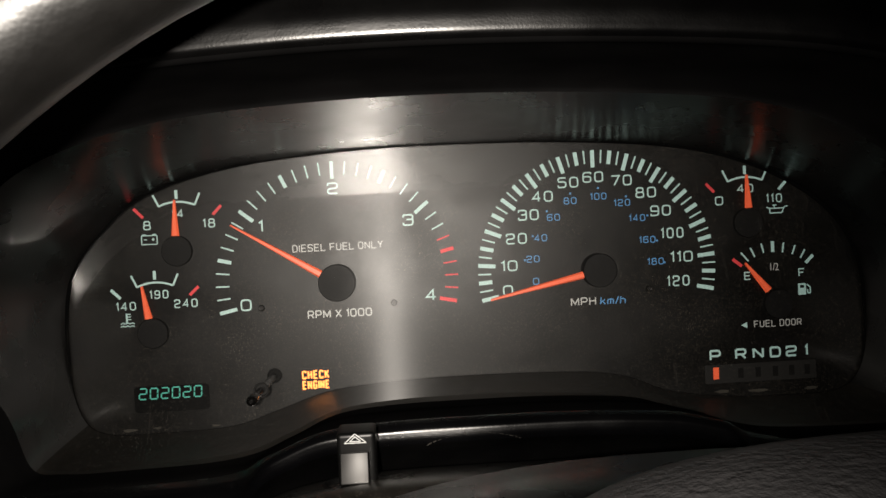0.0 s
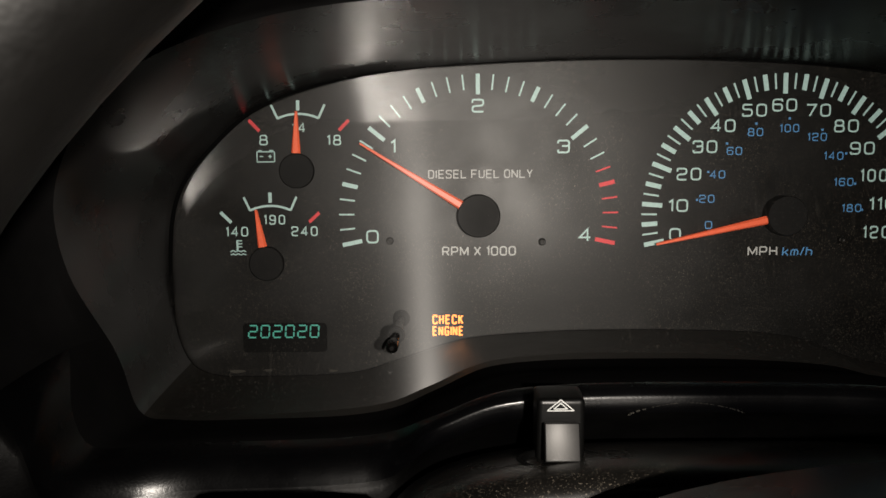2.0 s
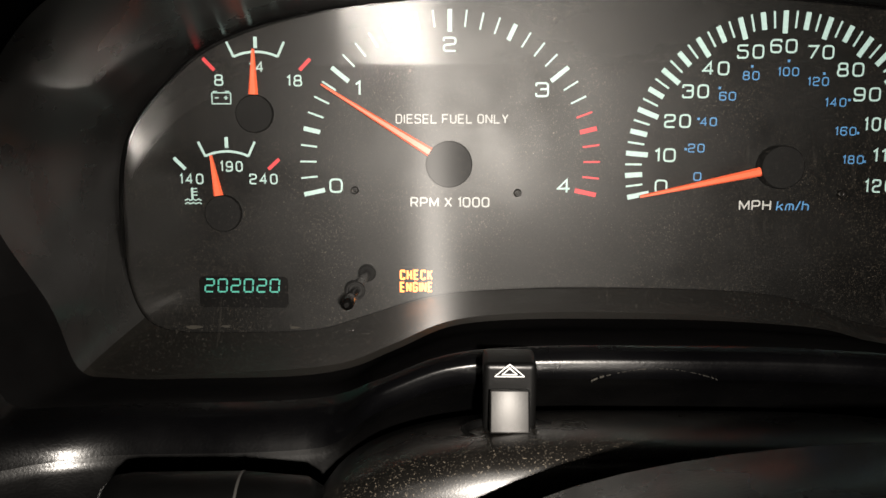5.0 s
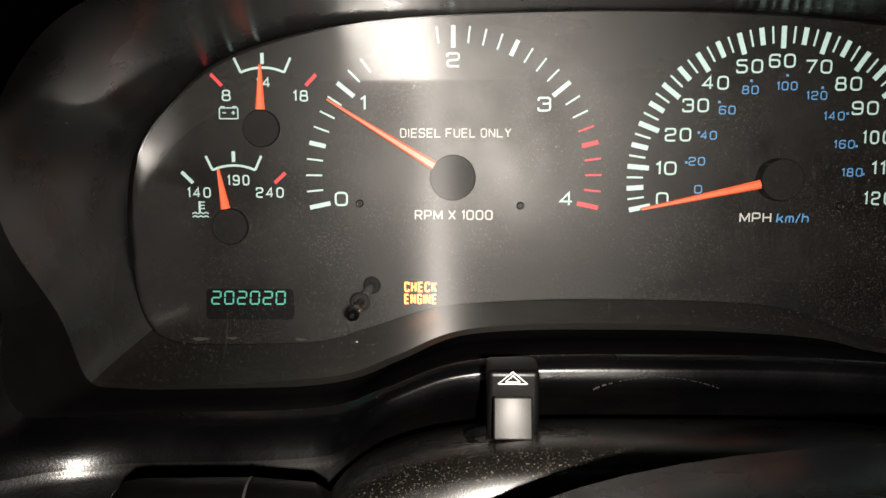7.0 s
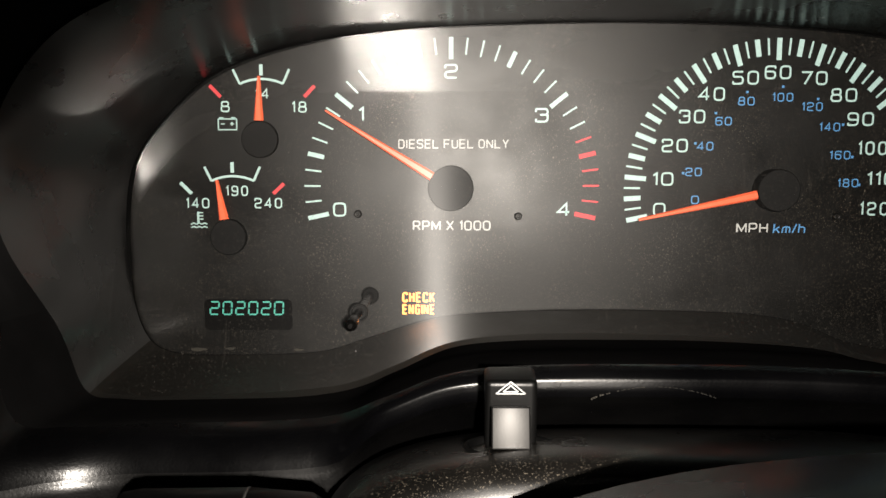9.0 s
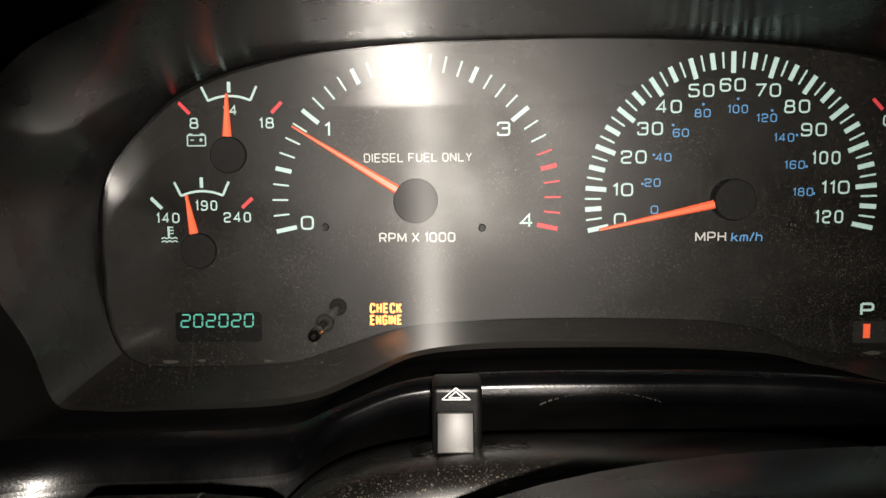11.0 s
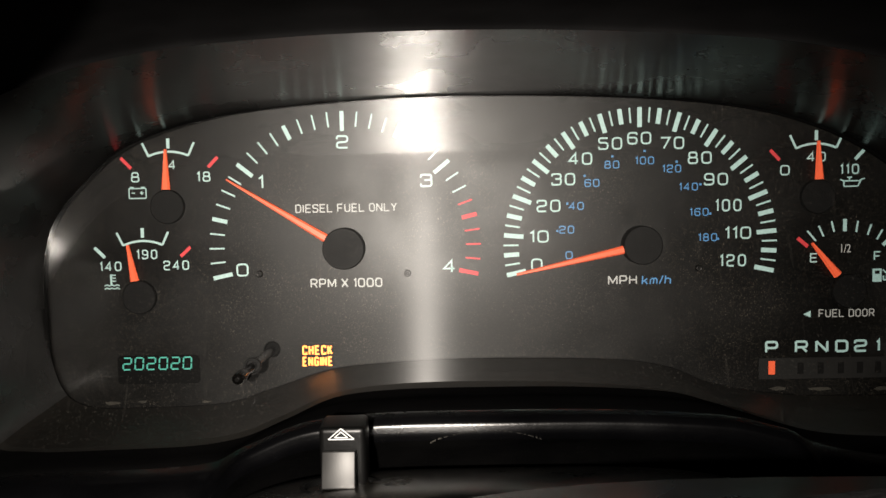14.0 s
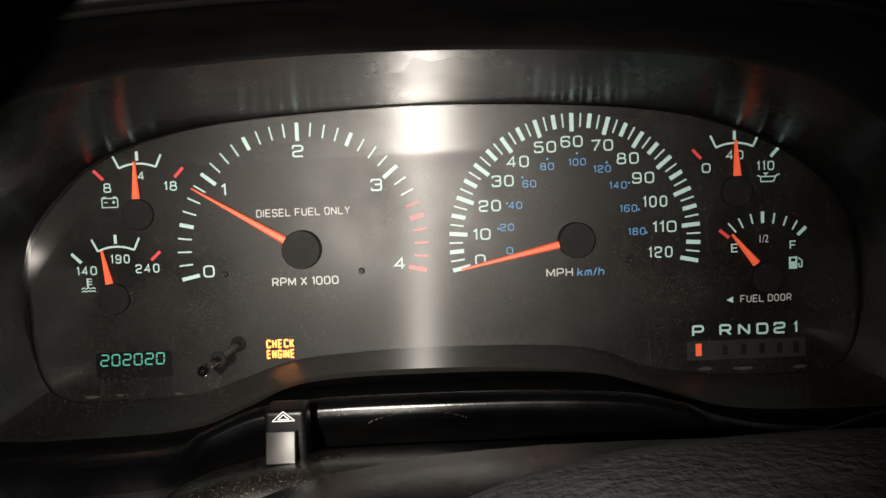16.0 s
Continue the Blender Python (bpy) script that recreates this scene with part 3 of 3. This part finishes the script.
for s, x, z in (("0", .0352, .9842), ("20", .0342, .9962), ("40", .0388, 1.0072), ("60", .0462, 1.0178), ("80", .0555, 1.0262), ("100", .0708, 1.0278),
                ("120", .0834, 1.0238), ("140", .0912, 1.0152), ("160", .0962, 1.0033), ("180", .1002, .9914)):
    put_text(speedo, s, x, z, {1: 0.0034, 2: 0.0070, 3: 0.0088}[len(s)], 0.0037, BLUE, 0.0)
for x, z in ((.0298, .9957), (.0346, 1.0084), (.0428, 1.0212), (.0558, 1.0300), (.0708, 1.0322), (.0857, 1.0270), (.0968, 1.0162), (.1014, 1.0025), (.1050, .9906)):
    put_plate(speedo, "dot", [(x - .0005, z - .0005), (x + .0005, z - .0005), (x + .0005, z + .0005), (x - .0005, z + .0005)], BLUE, 0.0002)
put_text(speedo, "MPH", 0.0602, 0.9720, 0.0136, 0.0044, GREY_PRINT, 0.01, "lettering")
put_text(speedo, "km/h", 0.0762, 0.9718, 0.0138, 0.0044, BLUE, 0.0, "lettering", 0.10)
put_needle(speedo, SC, (0.0100, 0.9760), 0.0090, -0.0055, 0.0038, 0.0012)


def small_gauge(name, hub, label):
    return part(name, hub_mesh(0.0080, 0.0030), cluster, Matrix.Translation((hub[0], 0.0012, hub[1])), label)


def yoke(owner, cx, cz):
    """The curved white scale mark: a centre tick and two arms joined by an arc. cz: the height of the centre tick's top."""
    put_plate(owner, "tick", bar((cx, cz), (cx, cz - 0.0046), 0.0015), WHITE, 0.0002)
    put_plate(owner, "tick", bar((cx - 0.0122, cz - 0.0020), (cx - 0.0093, cz - 0.0082), 0.0010), WHITE, 0.0002)
    put_plate(owner, "tick", bar((cx + 0.0122, cz - 0.0020), (cx + 0.0093, cz - 0.0082), 0.0010), WHITE, 0.0002)
    R, up, dn = 0.0225, [], []
    for k in range(13):
        a = radians(90 + 24.5 - 49 * k / 12)
        up.append((cx + (R + 0.0005) * math.cos(a), cz - 0.0061 - R + (R + 0.0005) * math.sin(a)))
        dn.append((cx + (R - 0.0005) * math.cos(a), cz - 0.0061 - R + (R - 0.0005) * math.sin(a)))
    put_plate(owner, "arc", up + dn[::-1], WHITE, 0.00015)


# voltmeter
volt = small_gauge("voltmeter", (-.1530, 1.0105), "black voltmeter hub")
yoke(volt, -.1520, 1.0424)
put_plate(volt, "tick", bar((-.1745, 1.0337), (-.1698, 1.0287), 0.0015), RED, 0.0002)
put_plate(volt, "tick", bar((-.1335, 1.0287), (-.1290, 1.0333), 0.0015), RED, 0.0002)
put_text(volt, "8", -.1680, 1.0246, 0.0040, 0.0048, WHITE, 0.004)
put_text(volt, "14", -.1518, 1.0300, 0.0062, 0.0044, WHITE, 0.004)
put_text(volt, "18", -.1358, 1.0243, 0.0066, 0.0048, WHITE, 0.004)
put_needle(volt, (-.1530, 1.0105), (-.1522, 1.0372), 0.0080, -0.003, 0.0042, 0.0012)


def frame_plate(owner, name, x, z, w, h, t, material):
    """A thin rectangular outline."""
    for a, b in (((x - w / 2, z + h / 2), (x + w / 2, z + h / 2)), ((x - w / 2, z - h / 2), (x + w / 2, z - h / 2)),
                 ((x - w / 2, z - h / 2), (x - w / 2, z + h / 2)), ((x + w / 2, z - h / 2), (x + w / 2, z + h / 2))):
        put_plate(owner, name, bar(a, b, t), material, 0.0002)


frame_plate(volt, "battery_mark", -.1672, 1.0170, 0.0080, 0.0046, 0.0005, WHITE)
for dx in (-.0026, .0026):
    put_plate(volt, "battery_mark", bar((-.1672 + dx - .0009, 1.0197), (-.1672 + dx + .0009, 1.0197), 0.0008), WHITE, 0.0002)
put_plate(volt, "battery_mark", bar((-.1700, 1.0172), (-.1684, 1.0172), 0.0005), WHITE, 0.0002)
put_plate(volt, "battery_mark", bar((-.1660, 1.0172), (-.1644, 1.0172), 0.0005), WHITE, 0.0002)
put_plate(volt, "battery_mark", bar((-.1652, 1.0164), (-.1652, 1.0180), 0.0005), WHITE, 0.00025)

# coolant temperature
temp = small_gauge("temperature_gauge", (-.1680, .9680), "black temperature gauge hub")
yoke(temp, -.1658, 1.0007)
put_plate(temp, "tick", bar((-.1888, .9918), (-.1840, .9870), 0.0015), WHITE, 0.0002)
put_plate(temp, "tick", bar((-.1480, .9870), (-.1433, .9913), 0.0015), RED, 0.0002)
put_text(temp, "140", -.1815, .9828, 0.0104, 0.0046, WHITE, 0.004)
put_text(temp, "190", -.1640, .9882, 0.0098, 0.0046, WHITE, 0.004)
put_text(temp, "240", -.1503, .9828, 0.0122, 0.0046, WHITE, 0.004)
put_needle(temp, (-.1680, .9680), (-.1717, .9930), 0.0080, -0.003, 0.0042, 0.0012)
put_plate(temp, "coolant_mark", bar((-.1815, .9790), (-.1815, .9738), 0.0009), WHITE, 0.0002)
for k in range(3):
    put_plate(temp, "coolant_mark", bar((-.1811, .9786 - .0014 * k), (-.1793, .9786 - .0014 * k), 0.0005), WHITE, 0.0002)
for row in range(2):
    zz = .9735 - .0015 * row
    for k in range(3):
        x0 = -.1848 + .0024 * k
        put_plate(temp, "coolant_mark", bar((x0, zz), (x0 + .0012, zz + .0006), 0.0005), WHITE, 0.0002)
        put_plate(temp, "coolant_mark", bar((x0 + .0012, zz + .0006), (x0 + .0024, zz), 0.0005), WHITE, 0.00025)

# oil pressure
oil = small_gauge("oil_pressure_gauge", (.1490, 1.0095), "black oil pressure gauge hub")
yoke(oil, .1485, 1.0402)
put_plate(oil, "tick", bar((.1272, 1.0315), (.1315, 1.0268), 0.0015), RED, 0.0002)
put_plate(oil, "tick", bar((.1710, 1.0312), (.1666, 1.0265), 0.0015), WHITE, 0.0002)
put_text(oil, "0", .1340, 1.0220, 0.0045, 0.0048, WHITE, 0.004)
put_text(oil, "40", .1485, 1.0280, 0.0088, 0.0046, WHITE, 0.004)
put_text(oil, "110", .1640, 1.0220, 0.0088, 0.0048, WHITE, 0.004)
put_needle(oil, (.1490, 1.0095), (.1480, 1.0352), 0.0080, -0.003, 0.0042, 0.0012)
can = [((.1615, 1.0165), (.1690, 1.0165)), ((.1615, 1.0140), (.1680, 1.0140)), ((.1615, 1.0140), (.1615, 1.0165)), ((.1680, 1.0140), (.1695, 1.0172)),
       ((.1695, 1.0172), (.1712, 1.0175)), ((.1598, 1.0172), (.1615, 1.0165)), ((.1640, 1.0165), (.1640, 1.0182)), ((.1630, 1.0182), (.1652, 1.0182))]
for a, b in can:
    put_plate(oil, "oil_can_mark", bar(a, b, 0.0006), WHITE, 0.0002)

# fuel
fuel = small_gauge("fuel_gauge", (.1640, .9650), "black fuel gauge hub")
for a, b, w in (((.1622, .9988), (.1622, .9930), 0.0017), ((.1500, .9958), (.1523, .9908), 0.0008), ((.1560, .9978), (.1572, .9928), 0.0008), ((.1683, .9978), (.1675, .9925), 0.0008),
                ((.1745, .9960), (.1728, .9912), 0.0008), ((.1798, .9935), (.1772, .9890), 0.0008), ((.1842, .9902), (.1800, .9862), 0.0017), ((.1447, .9935), (.1487, .9888), 0.0008)):
    put_plate(fuel, "tick", bar(a, b, w), WHITE, 0.0002)
put_plate(fuel, "tick", bar((.1402, .9902), (.1450, .9862), 0.0017), RED, 0.0002)
part("numeral", lettering("numeral", "1/2", 0.0044, 0.0040, GREY_PRINT), fuel, Matrix.Translation((.1628, .0003, .9850)))
put_text(fuel, "E", .1478, .9808, 0.0036, 0.0044, WHITE, 0.004)
put_text(fuel, "F", .1775, .9812, 0.0034, 0.0044, WHITE, 0.004)
put_needle(fuel, (.1640, .9650), (.1455, .9880), 0.0100, -0.003, 0.0042, 0.0012)
put_plate(fuel, "pump_mark", bar((.1775, .9690), (.1775, .9752), 0.0042), WHITE, 0.0002)
put_plate(fuel, "pump_mark", bar((.1764, .9735), (.1786, .9735), 0.0016), FACE, 0.0003)
for a, b in (((.1802, .9746), (.1820, .9730)), ((.1820, .9730), (.1820, .9698)), ((.1820, .9698), (.1806, .9698)), ((.1806, .9698), (.1804, .9718))):
    put_plate(fuel, "pump_mark", bar(a, b, 0.0006), WHITE, 0.0002)
put_plate(fuel, "arrow", [(.1432, .9542), (.1466, .9526), (.1466, .9558)], WHITE, 0.0002)
put_text(fuel, "FUEL DOOR", .1634, .9545, 0.0262, 0.0038, GREY_PRINT, 0.0, "lettering")

# gear indicator
gear = put_plate(cluster, "gear_indicator", [(.1225, .9235), (.1835, .9235), (.1835, .9335), (.1225, .9335)], GEARWIN, 0.0003, 0.0004, "smoked gear indicator window")
for s, x in (("P", .1284), ("R", .1424), ("N", .1520), ("D", .1614), ("2", .1702), ("1", .1784)):
    put_text(gear, s, x, .9388, 0.0020 if s == "1" else 0.0062, 0.0060, WHITE, 0.05, "letter")
put_plate(gear, "pointer", bar((.1284, .9258), (.1284, .9322), 0.0030), NEEDLE, 0.0003, 0.0)
for x in (.1420, .1515, .1610, .1700, .1785):
    put_plate(gear, "slot", bar((x, .9258), (x, .9312), 0.0028), HUB, 0.0002, 0.0)

for g in (oil, fuel, gear):
    g.matrix_basis = Matrix.Translation((0.002, 0, 0)) @ g.matrix_basis

# odometer: seven-bar digits behind a smoked window
win = []
for cx, cz, a0 in ((-.1430, .9380, 0), (-.1782, .9380, 90), (-.1782, .9282, 180), (-.1430, .9282, 270)):
    for k in range(4):
        a = radians(a0 + 30 * k)
        win.append((cx + .002 * math.cos(a), cz + .002 * math.sin(a)))
odo = put_plate(cluster, "odometer", win, SLOT, 0.0004, 0.0004, "smoked odometer window with green digits")
SEG = {"0": "abcdef", "2": "abged"}
for k, ch in enumerate("202020"):
    x0, z0, w, h, s = -.1755 + .00575 * k, .9361, .0038, .0056, 0.07
    pts = {"a": ((-.5, .5), (.5, .5)), "b": ((.5, .5), (.5, 0)), "c": ((.5, 0), (.5, -.5)), "d": ((-.5, -.5), (.5, -.5)), "e": ((-.5, 0), (-.5, -.5)), "f": ((-.5, .5), (-.5, 0)), "g": ((-.5, 0), (.5, 0))}
    for seg in SEG[ch]:
        (ax, az), (bx, bz) = pts[seg]
        a = Vector((x0 + ax * w + s * az * h, z0 + az * h))
        b = Vector((x0 + bx * w + s * bz * h, z0 + bz * h))
        d = (b - a).normalized() * 0.0003
        put_plate(odo, "digit_bar", bar(a + d, b - d, 0.00066), ODO, 0.0002, -0.0001)

# check engine lamp
check = put_plate(cluster, "warning_lamp", [(-.0928, .9322), (-.0764, .9322), (-.0764, .9446), (-.0928, .9446)], FACE, 0.0003, 0.0004, "lit amber check engine lamp")
put_text(check, "CHECK", -.0846, .9412, 0.0144, 0.0046, AMBER, 0.035, "lettering", 0.0, 0.0)
put_text(check, "ENGINE", -.0846, .9358, 0.0144, 0.0046, AMBER, 0.035, "lettering", 0.0, 0.0)

# trip reset knob through the lens, with its hole in the face
knob = part("reset_knob", lathe("reset_knob", [(.0018, 0.0), (.0018, -.052), (.0022, -.054), (.0024, -.0555), (.0024, -.0625), (.0019, -.0640), (.0008, -.0645)], KNOB, 24),
            cluster, Matrix.Translation((-.1062, 0, .9418)), "black trip reset knob on a worn stalk")
part("knob_hole", lathe("knob_hole", [(.0040, .0002), (.0036, -.0004), (.0033, -.0001), (.0031, .0004)], SLOT, 28), cluster, Matrix.Translation((-.1062, 0, .9418)))
part("lens_collar", lathe("lens_collar", [(.0036, -.037), (.0038, -.0385), (.0034, -.0395), (.0028, -.0390), (.0027, -.037)], HUB, 28), cluster, Matrix.Translation((-.1062, 0, .9418)))
pin_me = lathe("pin", [(.0018, .0005), (.0016, -.0012), (.0010, -.0016), (.0004, -.0010)], FACE, 16)
for x, z in ((-.111, .978), (-.041, .977), (.096, .977)):
    part("pin", pin_me, cluster, Matrix.Translation((x, 0, z)))

# ---- steering column with hazard switch, signal stalk and shift lever ----
column = thing("steering_column", "dusty black plastic steering column cover", "steering column", (-0.01, -0.19, 0.85))
col_loops = []
CX, HW = -0.005, 0.100
for y, top, hw in ((-0.118, 0.918, 0.100), (-0.124, 0.9225, 0.102), (-0.130, 0.9252, 0.103), (-0.145, 0.9282, 0.103), (-0.158, 0.9303, 0.103), (-0.165, 0.9312, 0.1028),
                   (-0.170, 0.9310, 0.1025), (-0.1735, 0.9298, 0.102), (-0.1755, 0.9278, 0.1015), (-0.177, 0.924, 0.101), (-0.179, 0.917, 0.1005), (-0.183, 0.907, 0.099), (-0.192, 0.885, 0.096)):
    lp = []
    for k in range(49):
        a = radians(200 - 220 * k / 48)
        c, s = math.cos(a), math.sin(a)
        x = CX + hw * math.copysign(abs(c) ** 0.55, c)
        z = top - 0.0532 + 0.055 * math.copysign(abs(s) ** 0.55, s)
        lp.append((x, y, z))
    col_loops.append(lp)
part("cover", loft("cover", col_loops, COLUMN, False), column)

haz = part("hazard_switch", box("hazard_switch", 0.0134, 0.012, 0.0210, SWITCH, 0.0016, 3), column, pose(-0.0526, -0.1465, 0.9370, 4, 0, 0), "black hazard switch")
part("switch_face", box("switch_face", 0.0097, 0.003, 0.0104, WORN, 0.0004, 2), haz, pose(-0.0530, -0.1575, 0.9363, -14, 0, 0), "worn silver-grey push face")
slot_loops = [[(-0.0526 + rx * math.cos(a), -0.1535 + ry * math.sin(a), z) for a in [2 * math.pi * k / 28 for k in range(28)]]
              for rx, ry, z in ((0.0125, 0.0085, 0.9301), (0.0118, 0.0078, 0.9306), (0.0110, 0.0070, 0.9303), (0.0100, 0.0062, 0.9285))]
part("slot", loft("slot", slot_loops, SLOT), column, None, "dark slot for the hazard switch")
tri_m = pose(-0.0528, -0.1529, 0.9448, 4, 0, 0)
for s0 in (0.0043, 0.0022):
    pts3 = [Vector((s0 * math.cos(radians(a)), 0.50 * s0 * math.sin(radians(a)))) for a in (90, 210, 330)]
    for i in range(3):
        part("triangle", plate("triangle", bar(pts3[i], pts3[(i + 1) % 3], 0.00027), 0.0003, GREY_PRINT), haz, tri_m)


def along_x(name, prof, material, n=28):
    """Turned about the x axis: profile of (x, radius)."""
    loops = [[(x, r * math.cos(2 * math.pi * i / n), r * math.sin(2 * math.pi * i / n)) for i in range(n)] for x, r in prof]
    return loft(name, loops, material)


stalk = part("signal_stalk", along_x("signal_stalk", [(-.052, .0001), (-.052, .0085), (-.050, .0105), (-.046, .0112), (-.020, .0118), (-.0195, .0115), (-.019, .0118), (-.004, .0108), (.000, .0085), (.0005, .0001)], SWITCH),
             column, pose(-0.0985, -0.165, 0.9105, 0, 2, 4), "black turn signal stalk")
part("collar", along_x("collar", [(0, .0001), (0, .0038), (.0065, .0038), (.0065, .0001)], CHROME), stalk, pose(-0.0978, -0.165, 0.9105, 0, 2, 4), "chrome collar")
part("ring", along_x("ring", [(0, .0117), (.0002, .0120), (.0005, .0120), (.0007, .0117)], SLOT_RIM), stalk, pose(-0.1185, -0.1665, 0.9113, 0, 2, 4), "thin pale ring")
part("shift_lever", along_x("shift_lever", [(0, .0001), (0, .006), (.06, .0055), (.16, .005), (.165, .0001)], SWITCH), column, pose(0.055, -0.19, 0.925, 0, -14, 4), "black column shift lever")

# pale dust caught in a seam under the bezel's lip, and in the corner at the foot of the gauge face
DUST = plastic("pale_dust", (0.025, 0.0225, 0.018), (0.055, 0.05, 0.04), 0.9, 3000.0, 0.8)


def dust_patch(x, z, w, h, seed):
    rnd = random.Random(seed)
    pts = []
    for k in range(14):
        a = 2 * math.pi * k / 14
        r = 1 + 0.45 * (rnd.random() - 0.5)
        pts.append((x + w * r * math.cos(a), z + h * r * math.sin(a)))
    part("dust_patch", plate("dust_patch", pts, 0.0004, DUST), cluster, Matrix.Translation((0, 0.0004, 0)), "pale dust smudge")


for k, (x, z, w, h) in enumerate(((-.1835, .9172, .0036, .0008), (-.1690, .9176, .0022, .0006), (-.1385, .9172, .0020, .0006), (.1335, .9190, .0040, .0009),
                                  (.1540, .9185, .0055, .0009), (.1825, .9182, .0034, .0008))):
    dust_patch(x, z, w, h, k)
sv, sf = [], []
rnd = random.Random(5)
for k in range(60):
    if rnd.random() < 0.45:
        continue
    u, v = k / 60, (k + 0.9) / 60
    r = 0.00008 + 0.00016 * rnd.random() ** 2
    n0 = len(sv)
    for q in (u, v):
        x, z = -.028 + .037 * q, .9338 + .0040 * math.sin(math.pi * q) ** 0.8
        sv += [(x, -.1252, z - r), (x, -.1262, z), (x, -.1252, z + r)]
    sf += [(n0, n0 + 3, n0 + 4, n0 + 1), (n0 + 1, n0 + 4, n0 + 5, n0 + 2), (n0, n0 + 1, n0 + 2), (n0 + 3, n0 + 5, n0 + 4)]
part("dust_line", mesh_of("dust_line", sv, sf, DUST), dash, None, "thin broken line of pale dust")

# ---- steering wheel ----
WC, WR, WT = Vector((-0.0006, -0.3040, 0.9229)), 0.171, 9.5
wheel = thing("steering_wheel", "worn dark leather steering wheel in front of the gauges", "steering wheel", WC)
wm = Matrix.Translation(WC) @ Matrix.Rotation(radians(-WT), 4, "X")
NB, NT = 120, 24
rv, rf = [], []
for i in range(NB):
    a = 2 * math.pi * i / NB
    for k in range(NT):
        b = 2 * math.pi * k / NT
        rad = 0.0160 + 0.0006 * math.sin(9 * a)
        rv.append(((WR + rad * math.cos(b)) * math.cos(a), rad * math.sin(b), (WR + rad * math.cos(b)) * math.sin(a)))
for i in range(NB):
    for k in range(NT):
        rf.append((i * NT + k, ((i + 1) % NB) * NT + k, ((i + 1) % NB) * NT + (k + 1) % NT, i * NT + (k + 1) % NT))
part("rim", mesh_of("rim", rv, rf, LEATHER, True), wheel, wm)
pv = []
for y, f in ((0.03, 0.90), (0.012, 0.985), (0.0, 1.0), (-0.012, 0.975), (-0.020, 0.90), (-0.024, 0.70), (-0.026, 0.35), (-0.0265, 0.02)):
    lp = []
    for k in range(64):
        a = 2 * math.pi * k / 64
        c, s = math.cos(a), math.sin(a)
        lp.append((0.105 + 0.130 * f * math.copysign(abs(c) ** 0.6, c), -0.285 + y, 0.916 + 0.056 * f * math.copysign(abs(s) ** 0.6, s)))
    pv.append(lp)
part("airbag_pad", loft("airbag_pad", pv, PAD), wheel, None, "grained grey airbag pad")
hubs = []
for y, f in ((-0.200, 0.80), (-0.204, 0.94), (-0.210, 1.0), (-0.235, 1.0), (-0.250, 0.97), (-0.256, 0.90), (-0.258, 0.5)):
    lp = []
    for k in range(64):
        a = 2 * math.pi * k / 64
        c, sn = math.cos(a), math.sin(a)
        lp.append((0.049 + 0.131 * f * math.copysign(abs(c) ** 0.75, c), y, 0.895 + 0.056 * f * math.copysign(abs(sn) ** 0.75, sn)))
    hubs.append(lp)
part("hub_shroud", loft("hub_shroud", hubs, HOOD), wheel, None, "black hub shroud behind the airbag pad")
for sx in (-1, 1):
    part("spoke", box("spoke", 0.10, 0.014, 0.030, PAD, 0.006, 3), wheel, pose(WC.x + 0.03 + sx * 0.155, -0.282, 0.885, 0, 12 * sx, 0))

# ---- the closed cab round it ----
def slab(name, sx, sy, sz, at, label, category):
    ob = new(name, box(name, sx, sy, sz, CABIN))
    ob.matrix_basis = Matrix.Translation(at)
    return tagged(ob, label, category, "", "structure")


slab("floor", 1.8, 2.4, 0.04, (0.3, -0.7, 0.38), "dark carpeted cab floor", "floor")
slab("ceiling", 1.8, 2.4, 0.04, (0.3, -0.7, 1.66), "dark cloth cab roof lining", "ceiling")
slab("wall_left", 0.04, 2.4, 1.24, (-0.62, -0.7, 1.02), "dark cab side", "wall")
slab("wall_right", 0.04, 2.4, 1.24, (1.22, -0.7, 1.02), "dark cab side", "wall")
slab("wall_back", 1.8, 0.04, 1.24, (0.3, -1.92, 1.02), "dark cab back wall", "wall")
slab("wall_front", 1.8, 0.04, 1.24, (0.3, 0.52, 1.02), "dark cab firewall", "wall")
